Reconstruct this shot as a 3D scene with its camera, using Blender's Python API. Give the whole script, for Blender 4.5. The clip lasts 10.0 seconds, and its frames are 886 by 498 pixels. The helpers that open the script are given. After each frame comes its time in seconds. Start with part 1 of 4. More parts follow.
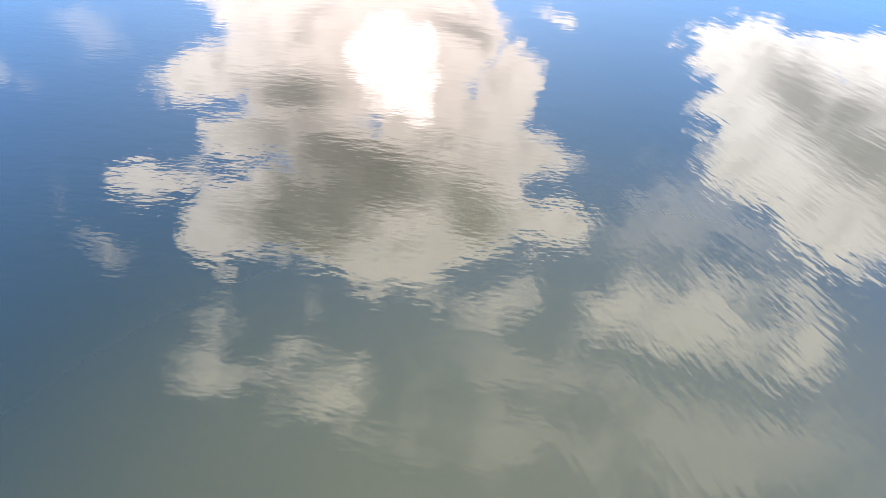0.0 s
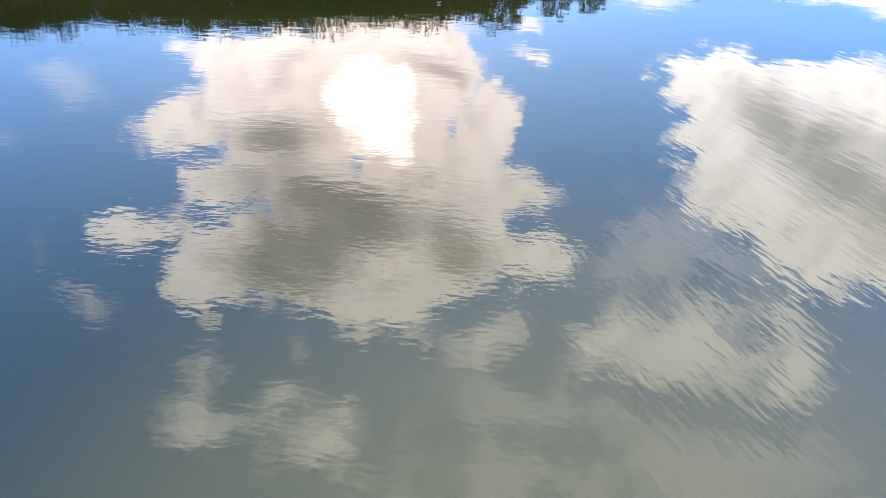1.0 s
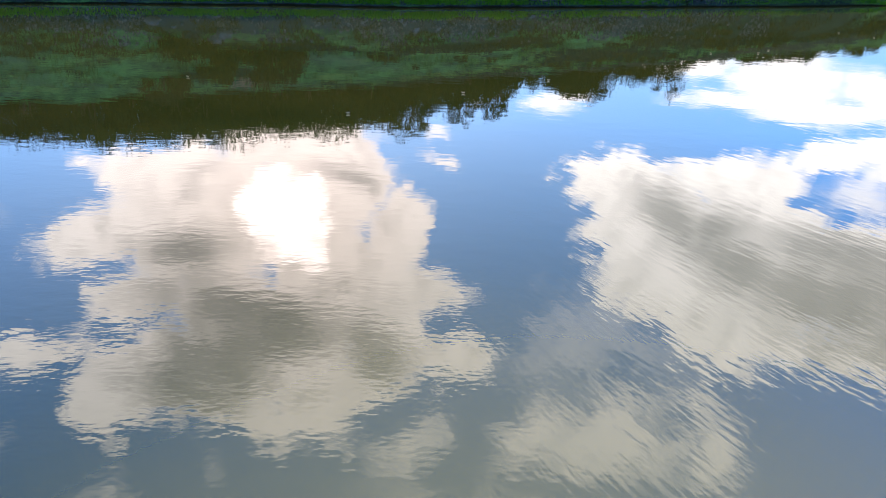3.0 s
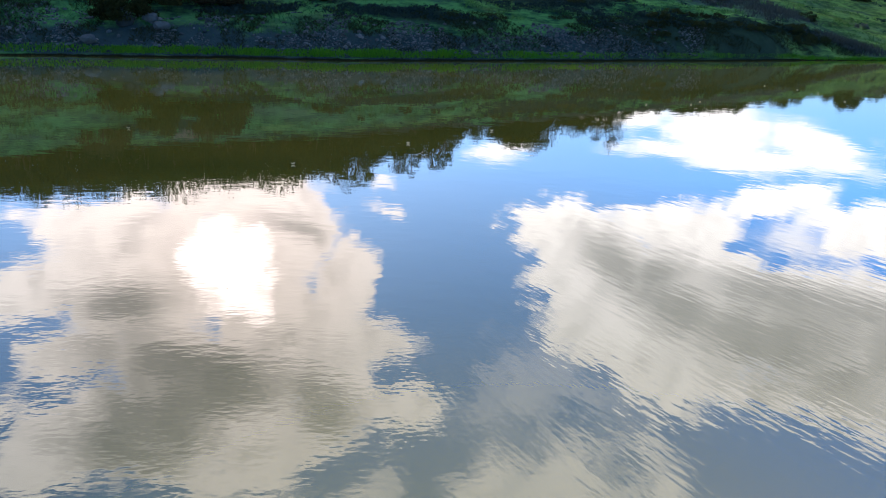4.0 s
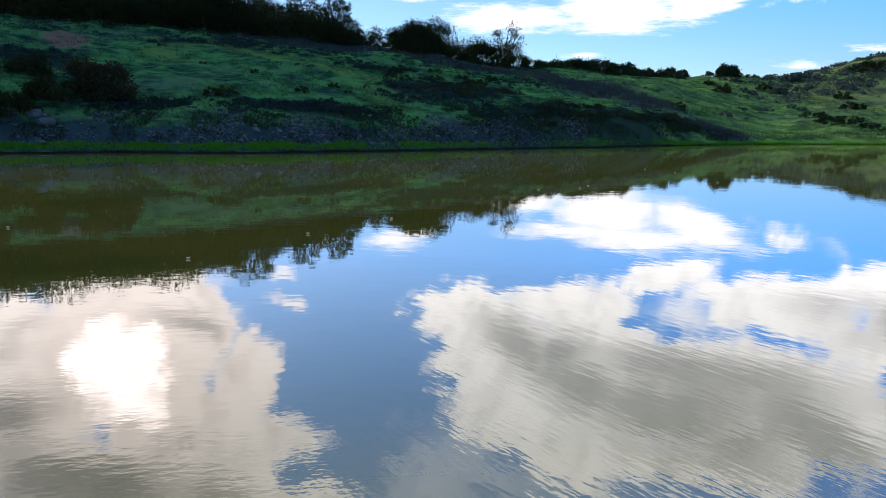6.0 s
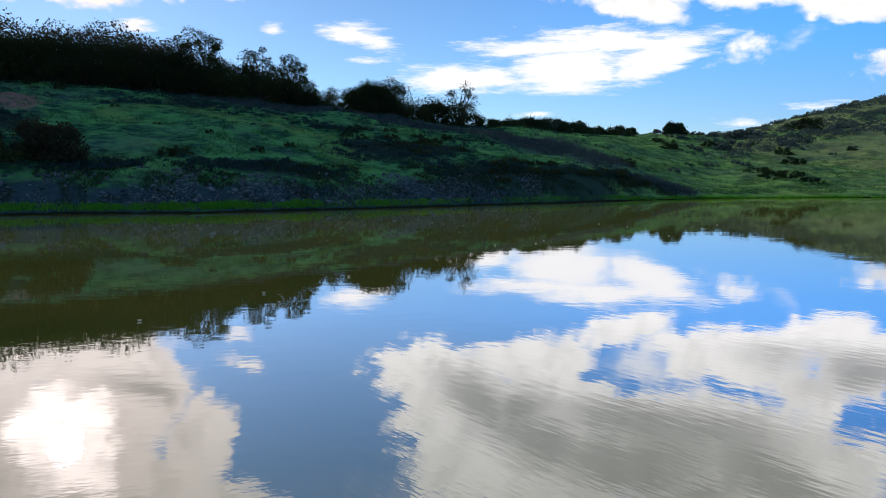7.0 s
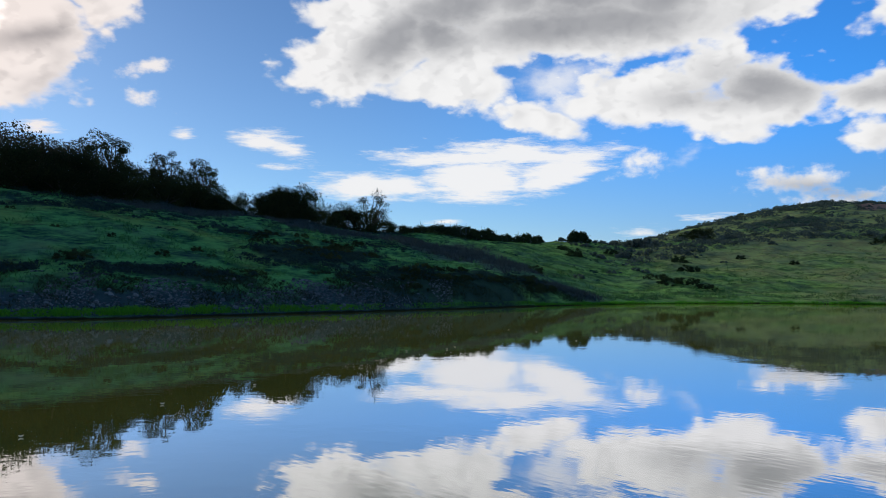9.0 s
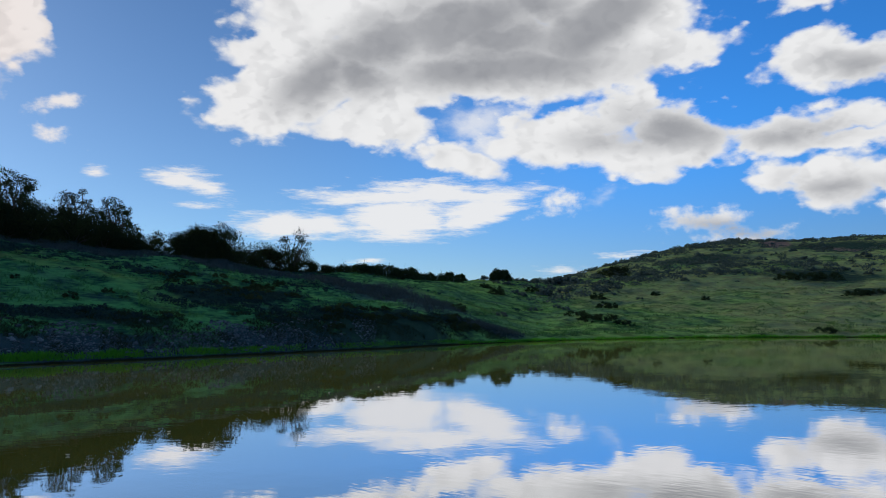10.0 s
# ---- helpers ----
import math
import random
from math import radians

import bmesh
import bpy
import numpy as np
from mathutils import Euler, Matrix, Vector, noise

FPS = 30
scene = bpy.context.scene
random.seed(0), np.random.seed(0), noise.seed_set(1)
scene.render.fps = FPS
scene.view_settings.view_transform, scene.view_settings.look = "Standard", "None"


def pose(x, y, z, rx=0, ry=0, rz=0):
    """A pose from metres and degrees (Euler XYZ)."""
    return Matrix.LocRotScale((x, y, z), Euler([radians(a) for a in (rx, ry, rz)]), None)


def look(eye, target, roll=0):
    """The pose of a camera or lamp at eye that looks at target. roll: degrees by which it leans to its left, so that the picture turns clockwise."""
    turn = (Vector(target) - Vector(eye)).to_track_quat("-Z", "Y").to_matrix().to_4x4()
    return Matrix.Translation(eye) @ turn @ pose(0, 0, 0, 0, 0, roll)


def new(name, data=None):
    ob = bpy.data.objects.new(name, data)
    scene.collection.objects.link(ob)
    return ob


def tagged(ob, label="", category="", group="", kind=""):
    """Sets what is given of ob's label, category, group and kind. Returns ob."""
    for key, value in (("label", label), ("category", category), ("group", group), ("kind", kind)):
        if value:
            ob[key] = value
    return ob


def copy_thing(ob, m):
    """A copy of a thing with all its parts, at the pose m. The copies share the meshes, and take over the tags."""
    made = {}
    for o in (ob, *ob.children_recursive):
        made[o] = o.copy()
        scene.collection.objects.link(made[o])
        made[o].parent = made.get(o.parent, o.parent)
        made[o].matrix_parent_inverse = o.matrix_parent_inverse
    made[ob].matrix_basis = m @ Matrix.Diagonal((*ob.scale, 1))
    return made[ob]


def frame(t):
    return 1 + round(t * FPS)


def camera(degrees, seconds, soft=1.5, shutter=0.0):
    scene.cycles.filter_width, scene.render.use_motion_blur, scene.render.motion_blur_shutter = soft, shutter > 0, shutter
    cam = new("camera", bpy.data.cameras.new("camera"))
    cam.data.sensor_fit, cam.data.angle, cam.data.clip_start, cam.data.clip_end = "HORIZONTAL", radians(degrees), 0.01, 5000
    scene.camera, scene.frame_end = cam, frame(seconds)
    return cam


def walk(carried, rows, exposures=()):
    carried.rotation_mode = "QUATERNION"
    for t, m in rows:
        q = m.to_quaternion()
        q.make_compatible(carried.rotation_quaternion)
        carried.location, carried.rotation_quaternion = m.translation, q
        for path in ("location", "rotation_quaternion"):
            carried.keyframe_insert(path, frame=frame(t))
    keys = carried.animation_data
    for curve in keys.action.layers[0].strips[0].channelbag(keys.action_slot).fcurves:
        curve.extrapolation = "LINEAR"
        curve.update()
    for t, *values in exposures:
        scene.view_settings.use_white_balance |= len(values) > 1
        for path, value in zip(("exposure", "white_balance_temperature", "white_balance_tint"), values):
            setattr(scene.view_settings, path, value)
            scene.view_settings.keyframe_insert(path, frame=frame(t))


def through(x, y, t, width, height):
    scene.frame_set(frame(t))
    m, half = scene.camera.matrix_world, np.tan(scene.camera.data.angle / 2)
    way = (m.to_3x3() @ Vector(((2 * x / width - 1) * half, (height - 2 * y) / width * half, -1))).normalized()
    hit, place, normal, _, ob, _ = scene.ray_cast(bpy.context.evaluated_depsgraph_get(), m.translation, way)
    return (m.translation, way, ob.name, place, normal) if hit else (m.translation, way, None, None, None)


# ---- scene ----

EYE = 1.7  # the eye over the water
cam = camera(61.48, 10.0, soft=0.9)
walk(cam, [
    (0.0, pose(0, 0, EYE, 57.88, -2.08, 26.02)),
    (0.5, pose(0, 0, EYE, 59.01, -1.23, 25.14)),
    (1.0, pose(0, 0, EYE, 60.84, -0.68, 23.82)),
    (1.5, pose(0, 0, EYE, 62.81, -0.48, 22.44)),
    (2.0, pose(0, 0, EYE, 64.83, -0.76, 20.99)),
    (2.5, pose(0, 0, EYE, 66.79, -0.73, 18.98)),
    (4.0, pose(0, 0, EYE, 72.64, -1.30, 12.73)),
    (4.5, pose(0, 0, EYE, 74.18, -1.20, 10.62)),
    (5.0, pose(0, 0, EYE, 75.69, -1.12, 8.49)),
    (5.5, pose(0, 0, EYE, 77.41, -1.04, 6.61)),
    (6.8, pose(0, 0, EYE, 83.00, -0.27, 2.25)),
    (7.0, pose(0, 0, EYE, 83.85, -0.26, 1.56)),
    (7.5, pose(0, 0, EYE, 85.90, -0.21, 0.01)),
    (8.0, pose(0, 0, EYE, 87.84, -0.27, -1.25)),
    (8.5, pose(0, 0, EYE, 89.95, -0.30, -2.88)),
    (9.0, pose(0, 0, EYE, 92.01, -0.56, -5.24)),
    (9.5, pose(0, 0, EYE, 93.66, -0.31, -8.12)),
    (10.0, pose(0, 0, EYE, 95.01, 0.17, -11.10)),
], exposures=[(0.0, 0.6, 6800, 13), (1.0, 0.55, 6850, 13), (2.5, 0.52, 6850, 13), (4.5, 0.5, 6750, 12), (5.5, 0.38, 6700, 11), (7.0, 0.05, 6600, 10), (8.5, -0.16, 6500, 9.5), (10.0, -0.34, 6400, 9)])

# ---- light: sun behind a broken cumulus, sky and clouds ----
SUN_AZ, SUN_EL = -29.1, 18.6  # degrees from +y towards +x, and above the horizon
SUN = Vector((math.sin(radians(SUN_AZ)) * math.cos(radians(SUN_EL)),
              math.cos(radians(SUN_AZ)) * math.cos(radians(SUN_EL)), math.sin(radians(SUN_EL))))
sun = new("sun", bpy.data.lights.new("sun", "SUN"))
sun.matrix_world = look(SUN * 100, (0, 0, 0))
sun.data.energy, sun.data.angle, sun.data.color = 2.8, radians(2), (1.0, 0.92, 0.80)


class Nodes:
    """Short hand for building a node tree."""

    def __init__(self, tree):
        self.tree = tree
        tree.nodes.clear()

    def add(self, kind, inputs=None, **props):
        n = self.tree.nodes.new(kind)
        for key, value in props.items():
            setattr(n, key, value)
        for key, value in (inputs or {}).items():
            self.put(n.inputs[key], value)
        return n

    def put(self, socket, value):
        if isinstance(value, bpy.types.NodeSocket):
            self.tree.links.new(value, socket)
        elif isinstance(value, bpy.types.Node):
            self.tree.links.new(value.outputs[0], socket)
        else:
            socket.default_value = value

    def math(self, op, a, b=0.0, c=0.0, clamp=False):
        return self.add("ShaderNodeMath", {0: a, 1: b, 2: c}, operation=op, use_clamp=clamp).outputs[0]

    def vec(self, op, a, b=(0, 0, 0), out=0):
        return self.add("ShaderNodeVectorMath", {0: a, 1: b}, operation=op).outputs[out]

    def ramp(self, value, low, high, a=0.0, b=1.0, smooth=True):
        n = self.add("ShaderNodeMapRange", {0: value, 1: low, 2: high, 3: a, 4: b})
        n.interpolation_type = "SMOOTHSTEP" if smooth else "LINEAR"
        return n.outputs[0]

    def mix(self, fac, a, b, blend="MIX"):
        n = self.add("ShaderNodeMix", data_type="RGBA", blend_type=blend)
        self.put(n.inputs[0], fac), self.put(n.inputs[6], a), self.put(n.inputs[7], b)
        return n.outputs[2]

    def noise(self, vector, scale, detail=4.0, rough=0.5, warp=0.0):
        n = self.add("ShaderNodeTexNoise", {"Vector": vector, "Scale": scale, "Detail": detail, "Roughness": rough, "Distortion": warp})
        return n.outputs[0]


world = bpy.data.worlds.new("sky")
scene.world = world
world.use_nodes = True
W = Nodes(world.node_tree)
way = W.vec("NORMALIZE", W.add("ShaderNodeTexCoord").outputs["Generated"])
sep = W.add("ShaderNodeSeparateXYZ", {0: way})
azimuth = W.math("MULTIPLY", W.math("ARCTAN2", sep.outputs[0], sep.outputs[1]), 180 / math.pi)
height = W.math("MULTIPLY", W.math("ARCSINE", sep.outputs[2]), 180 / math.pi)
grain = W.vec("MULTIPLY", way, (1, 1, 1.7))
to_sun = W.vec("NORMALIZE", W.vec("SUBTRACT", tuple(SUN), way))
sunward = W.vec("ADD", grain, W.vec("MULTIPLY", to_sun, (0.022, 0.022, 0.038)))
fine = W.noise(grain, 13.0, 7.0, 0.55)
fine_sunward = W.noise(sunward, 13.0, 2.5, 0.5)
fine_again = W.noise(grain, 13.0, 2.5, 0.5)
billow = W.noise(W.vec("MULTIPLY", way, (1, 1, 1.5)), 34.0, 6.0, 0.55)
streak = W.noise(W.vec("MULTIPLY", way, (1, 1, 6.0)), 17.0, 8.0, 0.68)
broad = W.noise(grain, 6.0, 3.0, 0.5)


def heaps(v):
    """Rounded heaps of two sizes, higher in their middles."""
    wide, tight = (W.add("ShaderNodeTexVoronoi", {"Vector": v, "Scale": k, "Smoothness": 0.8}, feature="SMOOTH_F1").outputs[0] for k in (24.0, 61.0))
    return W.math("MULTIPLY_ADD", wide, -0.65, W.math("MULTIPLY_ADD", tight, -0.35, 0.45))


warp = W.add("ShaderNodeTexNoise", {"Vector": grain, "Scale": 17.0, "Detail": 4.0, "Roughness": 0.55})
shift = W.vec("MULTIPLY", W.vec("SUBTRACT", warp.outputs[1], (0.5, 0.5, 0.5)), (3.6, 2.6, 0))
flat = W.add("ShaderNodeCombineXYZ", {0: azimuth, 1: height, 2: 0.0}).outputs[0]
# small bodies are bent less than large ones
place = {"big": W.vec("ADD", flat, shift), "small": W.vec("ADD", flat, W.vec("MULTIPLY", shift, (0.35, 0.3, 0)))}
place["veil"] = place["big"]
place["soft"] = place["big"]
place["puff"] = place["small"]
place["heart"] = W.vec("ADD", flat, W.vec("MULTIPLY", shift, (0.3, 0.3, 0)))
bodies = {"big": None, "puff": None, "small": None, "soft": None, "veil": None, "heart": None}


def cloud(az, el, wide, tall, lean=0.0, kind="big"):
    """One swelling of a cloud, in degrees of the sky."""
    if abs(lean) > 8:
        q = W.add("ShaderNodeMapping", {0: place[kind], 1: (az, el, 0), 2: (0, 0, radians(lean)), 3: (wide, tall, 1)}, vector_type="TEXTURE")
    else:
        q = W.vec("MULTIPLY", W.vec("SUBTRACT", place[kind], (az, el, 0)), (1 / wide, 1 / tall, 0))
    k = min(tall, 4.0) ** 0.6
    body = W.math("MULTIPLY_ADD", W.vec("LENGTH", q, out=1), -k, k)
    last = bodies[kind]
    bodies[kind] = body if last is None else W.math("SMOOTH_MAX", last, body, 0.25)


# the broad cumulus in front of the sun
cloud(-47.9, 25.9, 4.09, 1.21, 6)
cloud(-45.0, 29.8, 3.15, 1.82, 65)
cloud(-42.4, 18.8, 5.21, 2.15, 7)
cloud(-41.0, 29.3, 5.77, 3.35, 17)
cloud(-40.4, 23.3, 4.68, 1.96, -1)
cloud(-38.8, 14.9, 4.58, 2.11, 9)
cloud(-36.0, 28.7, 8.00, 2.40, 29)
cloud(-35.4, 18.0, 7.10, 6.13, 9)
cloud(-34.8, 32.0, 9.40, 1.64, 21)
cloud(-30.8, 27.9, 9.85, 4.53, 38)
cloud(-28.5, 18.1, 8.19, 4.50, -18)
cloud(-27.9, 13.0, 7.87, 2.28, -6)
cloud(-24.8, 24.0, 8.44, 5.30, 39)
cloud(-24.6, 31.6, 8.63, 2.59, -22)
cloud(-24.2, 15.1, 4.16, 3.58, 47)
cloud(-20.1, 24.4, 7.46, 2.16, 6)
cloud(-19.9, 19.8, 3.52, 2.73, -83)
cloud(-16.5, 29.4, 5.63, 2.11, 1)
# the long grey-hearted cloud over the saddle
cloud(-2.8, 15.6, 4.72, 2.28, 1)
cloud(-1.6, 20.4, 6.86, 1.23, 22)
cloud(-0.5, 17.7, 4.98, 4.17, 12)
cloud(3.2, 24.9, 8.06, 1.87, 20)
cloud(4.9, 23.8, 9.90, 3.30, 12)
cloud(5.8, 14.6, 6.24, 1.86, -1)
cloud(10.2, 21.2, 12.52, 2.60, 13)
cloud(15.0, 25.3, 10.67, 1.86, -4)
cloud(16.5, 18.2, 13.64, 2.45, 4)
cloud(24.3, 20.9, 7.76, 3.38, 10)
cloud(27.3, 19.2, 7.01, 1.70, -0)
cloud(7.0, 16.8, 5.0, 1.9, 4)
cloud(15.9, 20.6, 5.5, 2.0, 4)
cloud(19.0, 23.1, 5.5, 2.0, 0)
cloud(4.8, 17.8, 4.0, 1.8, 0)
# heaped clouds over the bare hill
cloud(13.0, 11.7, 3.64, 1.31, -12)
cloud(20.0, 12.6, 8.16, 1.64, 4)
cloud(21.0, 14.1, 5.45, 1.58, 5)
cloud(25.5, 15.2, 3.50, 1.39, 2)
cloud(26.3, 16.2, 1.93, 1.09, -10)
cloud(26.4, 11.6, 4.65, 1.76, 3)
cloud(29.0, 12.9, 4.25, 2.44, -17)
cloud(35.2, 12.3, 2.99, 1.42, -13)
cloud(39.8, 11.7, 5.61, 0.74, 4)
cloud(40.4, 12.9, 4.52, 1.04, -5)
cloud(35.5, 9.6, 2.09, 1.22, 20)
cloud(38.7, 8.9, 3.32, 1.92, -15)
cloud(41.9, 9.0, 2.97, 1.36, -17)
cloud(38.5, 17.4, 3.07, 2.10, 5)
cloud(40.7, 16.8, 4.65, 1.70, -5)
cloud(38.1, 21.4, 2.50, 0.95, -7)
# little clouds near the skyline
cloud(29.9, 6.8, 2.98, 0.94, -6, "puff")
cloud(31.8, 6.8, 1.94, 0.86, -8, "puff")
cloud(32.9, 5.7, 3.06, 0.64, 0, "puff")
cloud(35.4, 5.7, 2.18, 0.66, -2, "puff")
cloud(19.1, 8.4, 1.41, 0.74, 22, "puff")
cloud(20.1, 8.4, 1.72, 0.78, -8, "puff")
cloud(42.7, 7.0, 1.48, 0.74, -7, "puff")
cloud(23.5, 9.0, 0.82, 0.65, 32, "soft")
# the streaked lens-shaped cloud
cloud(4.9, 8.9, 4.95, 0.71, -6, "small")
cloud(7.7, 7.3, 4.51, 1.81, 3, "small")
cloud(11.0, 9.2, 7.71, 0.99, -2, "small")
cloud(13.8, 7.8, 4.12, 1.38, 19, "small")
cloud(-0.3, 6.6, 4.68, 1.06, 3, "small")
cloud(2.0, 7.0, 2.56, 0.83, -10, "small")
cloud(-8.4, 9.9, 1.95, 0.77, 4, "small")
cloud(-6.7, 9.2, 2.19, 0.60, -15, "small")
cloud(-6.9, 8.0, 1.31, 0.19, -6, "small")
cloud(-14.0, 10.1, 0.81, 0.34, 4, "small")
cloud(-16.8, 14.3, 1.86, 0.66, 15, "puff")
cloud(-17.0, 12.3, 1.20, 0.42, -12, "puff")
cloud(25.2, 4.4, 1.21, 0.27, 8, "small")
cloud(19.9, 3.4, 1.41, 0.38, 3, "small")
cloud(5.1, 4.0, 1.03, 0.16, 8, "small")
cloud(-23.6, 9.7, 1.15, 0.42, 5, "small")
# high, softer clouds and wisps
cloud(-55.3, 26.0, 1.73, 0.91, -81, "soft")
cloud(-54.6, 28.3, 2.17, 0.78, 54, "soft")
cloud(-53.0, 29.3, 1.89, 1.03, 35, "soft")
cloud(-46.9, 39.7, 3.48, 2.32, -6, "soft")
cloud(-45.3, 37.3, 2.64, 1.61, 51, "soft")
cloud(-40.8, 41.5, 7.26, 1.64, 18, "soft")
cloud(-37.6, 40.1, 7.82, 1.25, 12, "soft")
cloud(-35.2, 43.1, 4.85, 1.93, 23, "soft")
cloud(-32.8, 41.1, 2.35, 1.54, 5, "soft")
cloud(-37.4, 35.8, 1.55, 1.02, 20, "soft")
cloud(-18.7, 36.1, 4.02, 1.69, -4, "soft")
cloud(-7.4, 34.6, 5.68, 2.15, -19, "soft")
cloud(-1.2, 36.5, 8.39, 1.50, 3, "soft")
cloud(-0.6, 33.8, 8.59, 3.81, -7, "soft")
cloud(4.9, 30.9, 4.18, 1.89, 21, "soft")
cloud(7.2, 34.2, 3.24, 3.10, 1, "soft")
cloud(12.7, 14.7, 4.5, 1.9, 0, "soft")
# thin veils
cloud(-5.4, 28.0, 7.60, 3.33, -23, "veil")
cloud(-1.2, 26.7, 8.08, 2.91, 16, "veil")
cloud(-50.2, 15.7, 2.31, 1.28, -4, "veil")
cloud(-56.9, 17.5, 1.68, 1.18, -7, "soft")
cloud(-17.7, 45.5, 13.16, 3.54, 8, "veil")
cloud(-13.3, 40.8, 19.59, 2.51, -3, "veil")
cloud(1.2, 43.1, 16.62, 4.02, -15, "veil")
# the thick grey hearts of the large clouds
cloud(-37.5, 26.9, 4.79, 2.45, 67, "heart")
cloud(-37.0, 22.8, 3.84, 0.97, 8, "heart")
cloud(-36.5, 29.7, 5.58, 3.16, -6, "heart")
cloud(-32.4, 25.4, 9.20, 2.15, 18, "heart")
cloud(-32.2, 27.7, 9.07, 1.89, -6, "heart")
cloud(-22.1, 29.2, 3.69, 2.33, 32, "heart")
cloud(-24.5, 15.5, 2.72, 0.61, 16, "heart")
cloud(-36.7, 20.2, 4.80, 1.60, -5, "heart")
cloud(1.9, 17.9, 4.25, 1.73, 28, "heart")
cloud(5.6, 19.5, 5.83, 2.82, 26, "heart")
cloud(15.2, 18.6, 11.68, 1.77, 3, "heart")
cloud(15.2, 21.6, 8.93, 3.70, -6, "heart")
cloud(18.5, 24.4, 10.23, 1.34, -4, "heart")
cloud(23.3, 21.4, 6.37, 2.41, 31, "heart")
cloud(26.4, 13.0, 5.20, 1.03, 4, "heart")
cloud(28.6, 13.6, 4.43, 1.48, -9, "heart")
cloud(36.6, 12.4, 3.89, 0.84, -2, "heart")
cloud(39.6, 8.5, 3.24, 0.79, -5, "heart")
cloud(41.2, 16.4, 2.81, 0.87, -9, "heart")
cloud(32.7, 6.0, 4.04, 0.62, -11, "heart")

# scattered clouds all round the rest of the sky
side = W.ramp(W.math("ABSOLUTE", W.math("ADD", azimuth, 6.0)), 52, 70)
high = W.ramp(height, 50, 60)
rest = W.math("MAXIMUM", side, high)
elsewhere = W.math("MULTIPLY_ADD", rest, 6.0, -6.0)
elsewhere = W.math("ADD", elsewhere, W.math("MULTIPLY", W.math("SUBTRACT", broad, 0.56), 12.0))
bent = W.vec("ADD", grain, W.vec("MULTIPLY", W.vec("SUBTRACT", warp.outputs[1], (0.5, 0.5, 0.5)), (0.05, 0.05, 0.05)))
heap = heaps(bent)
heap_sunward = heaps(W.vec("ADD", bent, W.vec("MULTIPLY", to_sun, (0.012, 0.012, 0.02))))
tufts = W.noise(grain, 42.0, 6.0, 0.6)
puffs = W.math("ADD", W.math("SUBTRACT", fine, 0.5), W.math("MULTIPLY_ADD", tufts, 0.08, -0.04))
big = W.math("SMOOTH_MAX", bodies["big"], elsewhere, 0.2)
ragged = W.math("MULTIPLY_ADD", heap, 1.5, W.math("MULTIPLY", puffs, 2.6))
big = W.math("MULTIPLY_ADD", ragged, W.ramp(big, 0.1, 0.6, 1.0, 0.2), big)  # ragged rims round a closed middle
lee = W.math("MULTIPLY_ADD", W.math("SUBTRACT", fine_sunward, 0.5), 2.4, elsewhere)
small = W.math("MULTIPLY_ADD", W.math("SUBTRACT", streak, 0.5), 2.5, bodies["small"])
veil = W.math("MULTIPLY_ADD", puffs, 5.5, bodies["veil"])
cover = W.math("MAXIMUM", W.ramp(big, -0.20, 0.52), W.ramp(small, -0.25, 0.62, 0.0, 0.96))
puff = W.math("ADD", W.math("MULTIPLY", W.math("SUBTRACT", billow, 0.5), 3.4), bodies["puff"])
cover = W.math("MAXIMUM", cover, W.ramp(puff, -0.15, 0.95, 0.0, 0.95))
soft = W.math("MULTIPLY_ADD", puffs, 6.5, bodies["soft"])
cover = W.math("MAXIMUM", cover, W.ramp(soft, -0.5, 2.1, 0.0, 0.78))
cover = W.math("MAXIMUM", cover, W.ramp(veil, -0.2, 2.0, 0.0, 0.33))
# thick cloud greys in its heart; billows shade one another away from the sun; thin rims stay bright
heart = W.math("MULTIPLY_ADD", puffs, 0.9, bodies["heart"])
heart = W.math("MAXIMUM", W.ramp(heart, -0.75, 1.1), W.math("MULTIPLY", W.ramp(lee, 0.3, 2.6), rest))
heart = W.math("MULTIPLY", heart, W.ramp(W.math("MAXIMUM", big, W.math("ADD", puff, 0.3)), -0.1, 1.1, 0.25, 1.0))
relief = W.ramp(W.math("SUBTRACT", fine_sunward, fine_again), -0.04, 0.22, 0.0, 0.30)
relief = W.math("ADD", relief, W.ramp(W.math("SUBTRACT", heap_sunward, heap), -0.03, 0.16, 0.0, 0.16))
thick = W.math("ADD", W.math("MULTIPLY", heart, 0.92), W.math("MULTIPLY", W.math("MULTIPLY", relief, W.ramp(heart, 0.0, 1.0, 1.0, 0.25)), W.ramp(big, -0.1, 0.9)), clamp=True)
cosine = W.vec("DOT_PRODUCT", way, tuple(SUN), out=1)
ahead = W.ramp(cosine, 0.9925, 0.9985, 1.0, 0.5)  # cloud round the sun scatters its light forward
near = W.math("POWER", W.math("MAXIMUM", cosine, 0.0), 30.0)
thick = W.math("MULTIPLY", W.math("MULTIPLY", thick, ahead), W.math("MULTIPLY_ADD", near, 0.22, 0.82), clamp=True)
core = W.ramp(W.math("MULTIPLY_ADD", heap, 0.0030, W.math("MULTIPLY_ADD", puffs, 0.0055, cosine)), 0.9972, 0.9992)
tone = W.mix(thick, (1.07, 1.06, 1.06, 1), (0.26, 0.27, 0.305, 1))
warm = W.mix(near, (1, 1, 1, 1), (0.97, 0.86, 0.81, 1))
tone = W.mix(1.0, tone, warm, "MULTIPLY")
gain = W.math("ADD", W.math("MULTIPLY_ADD", near, 0.05, 1.0), W.math("MULTIPLY", core, 1.1))
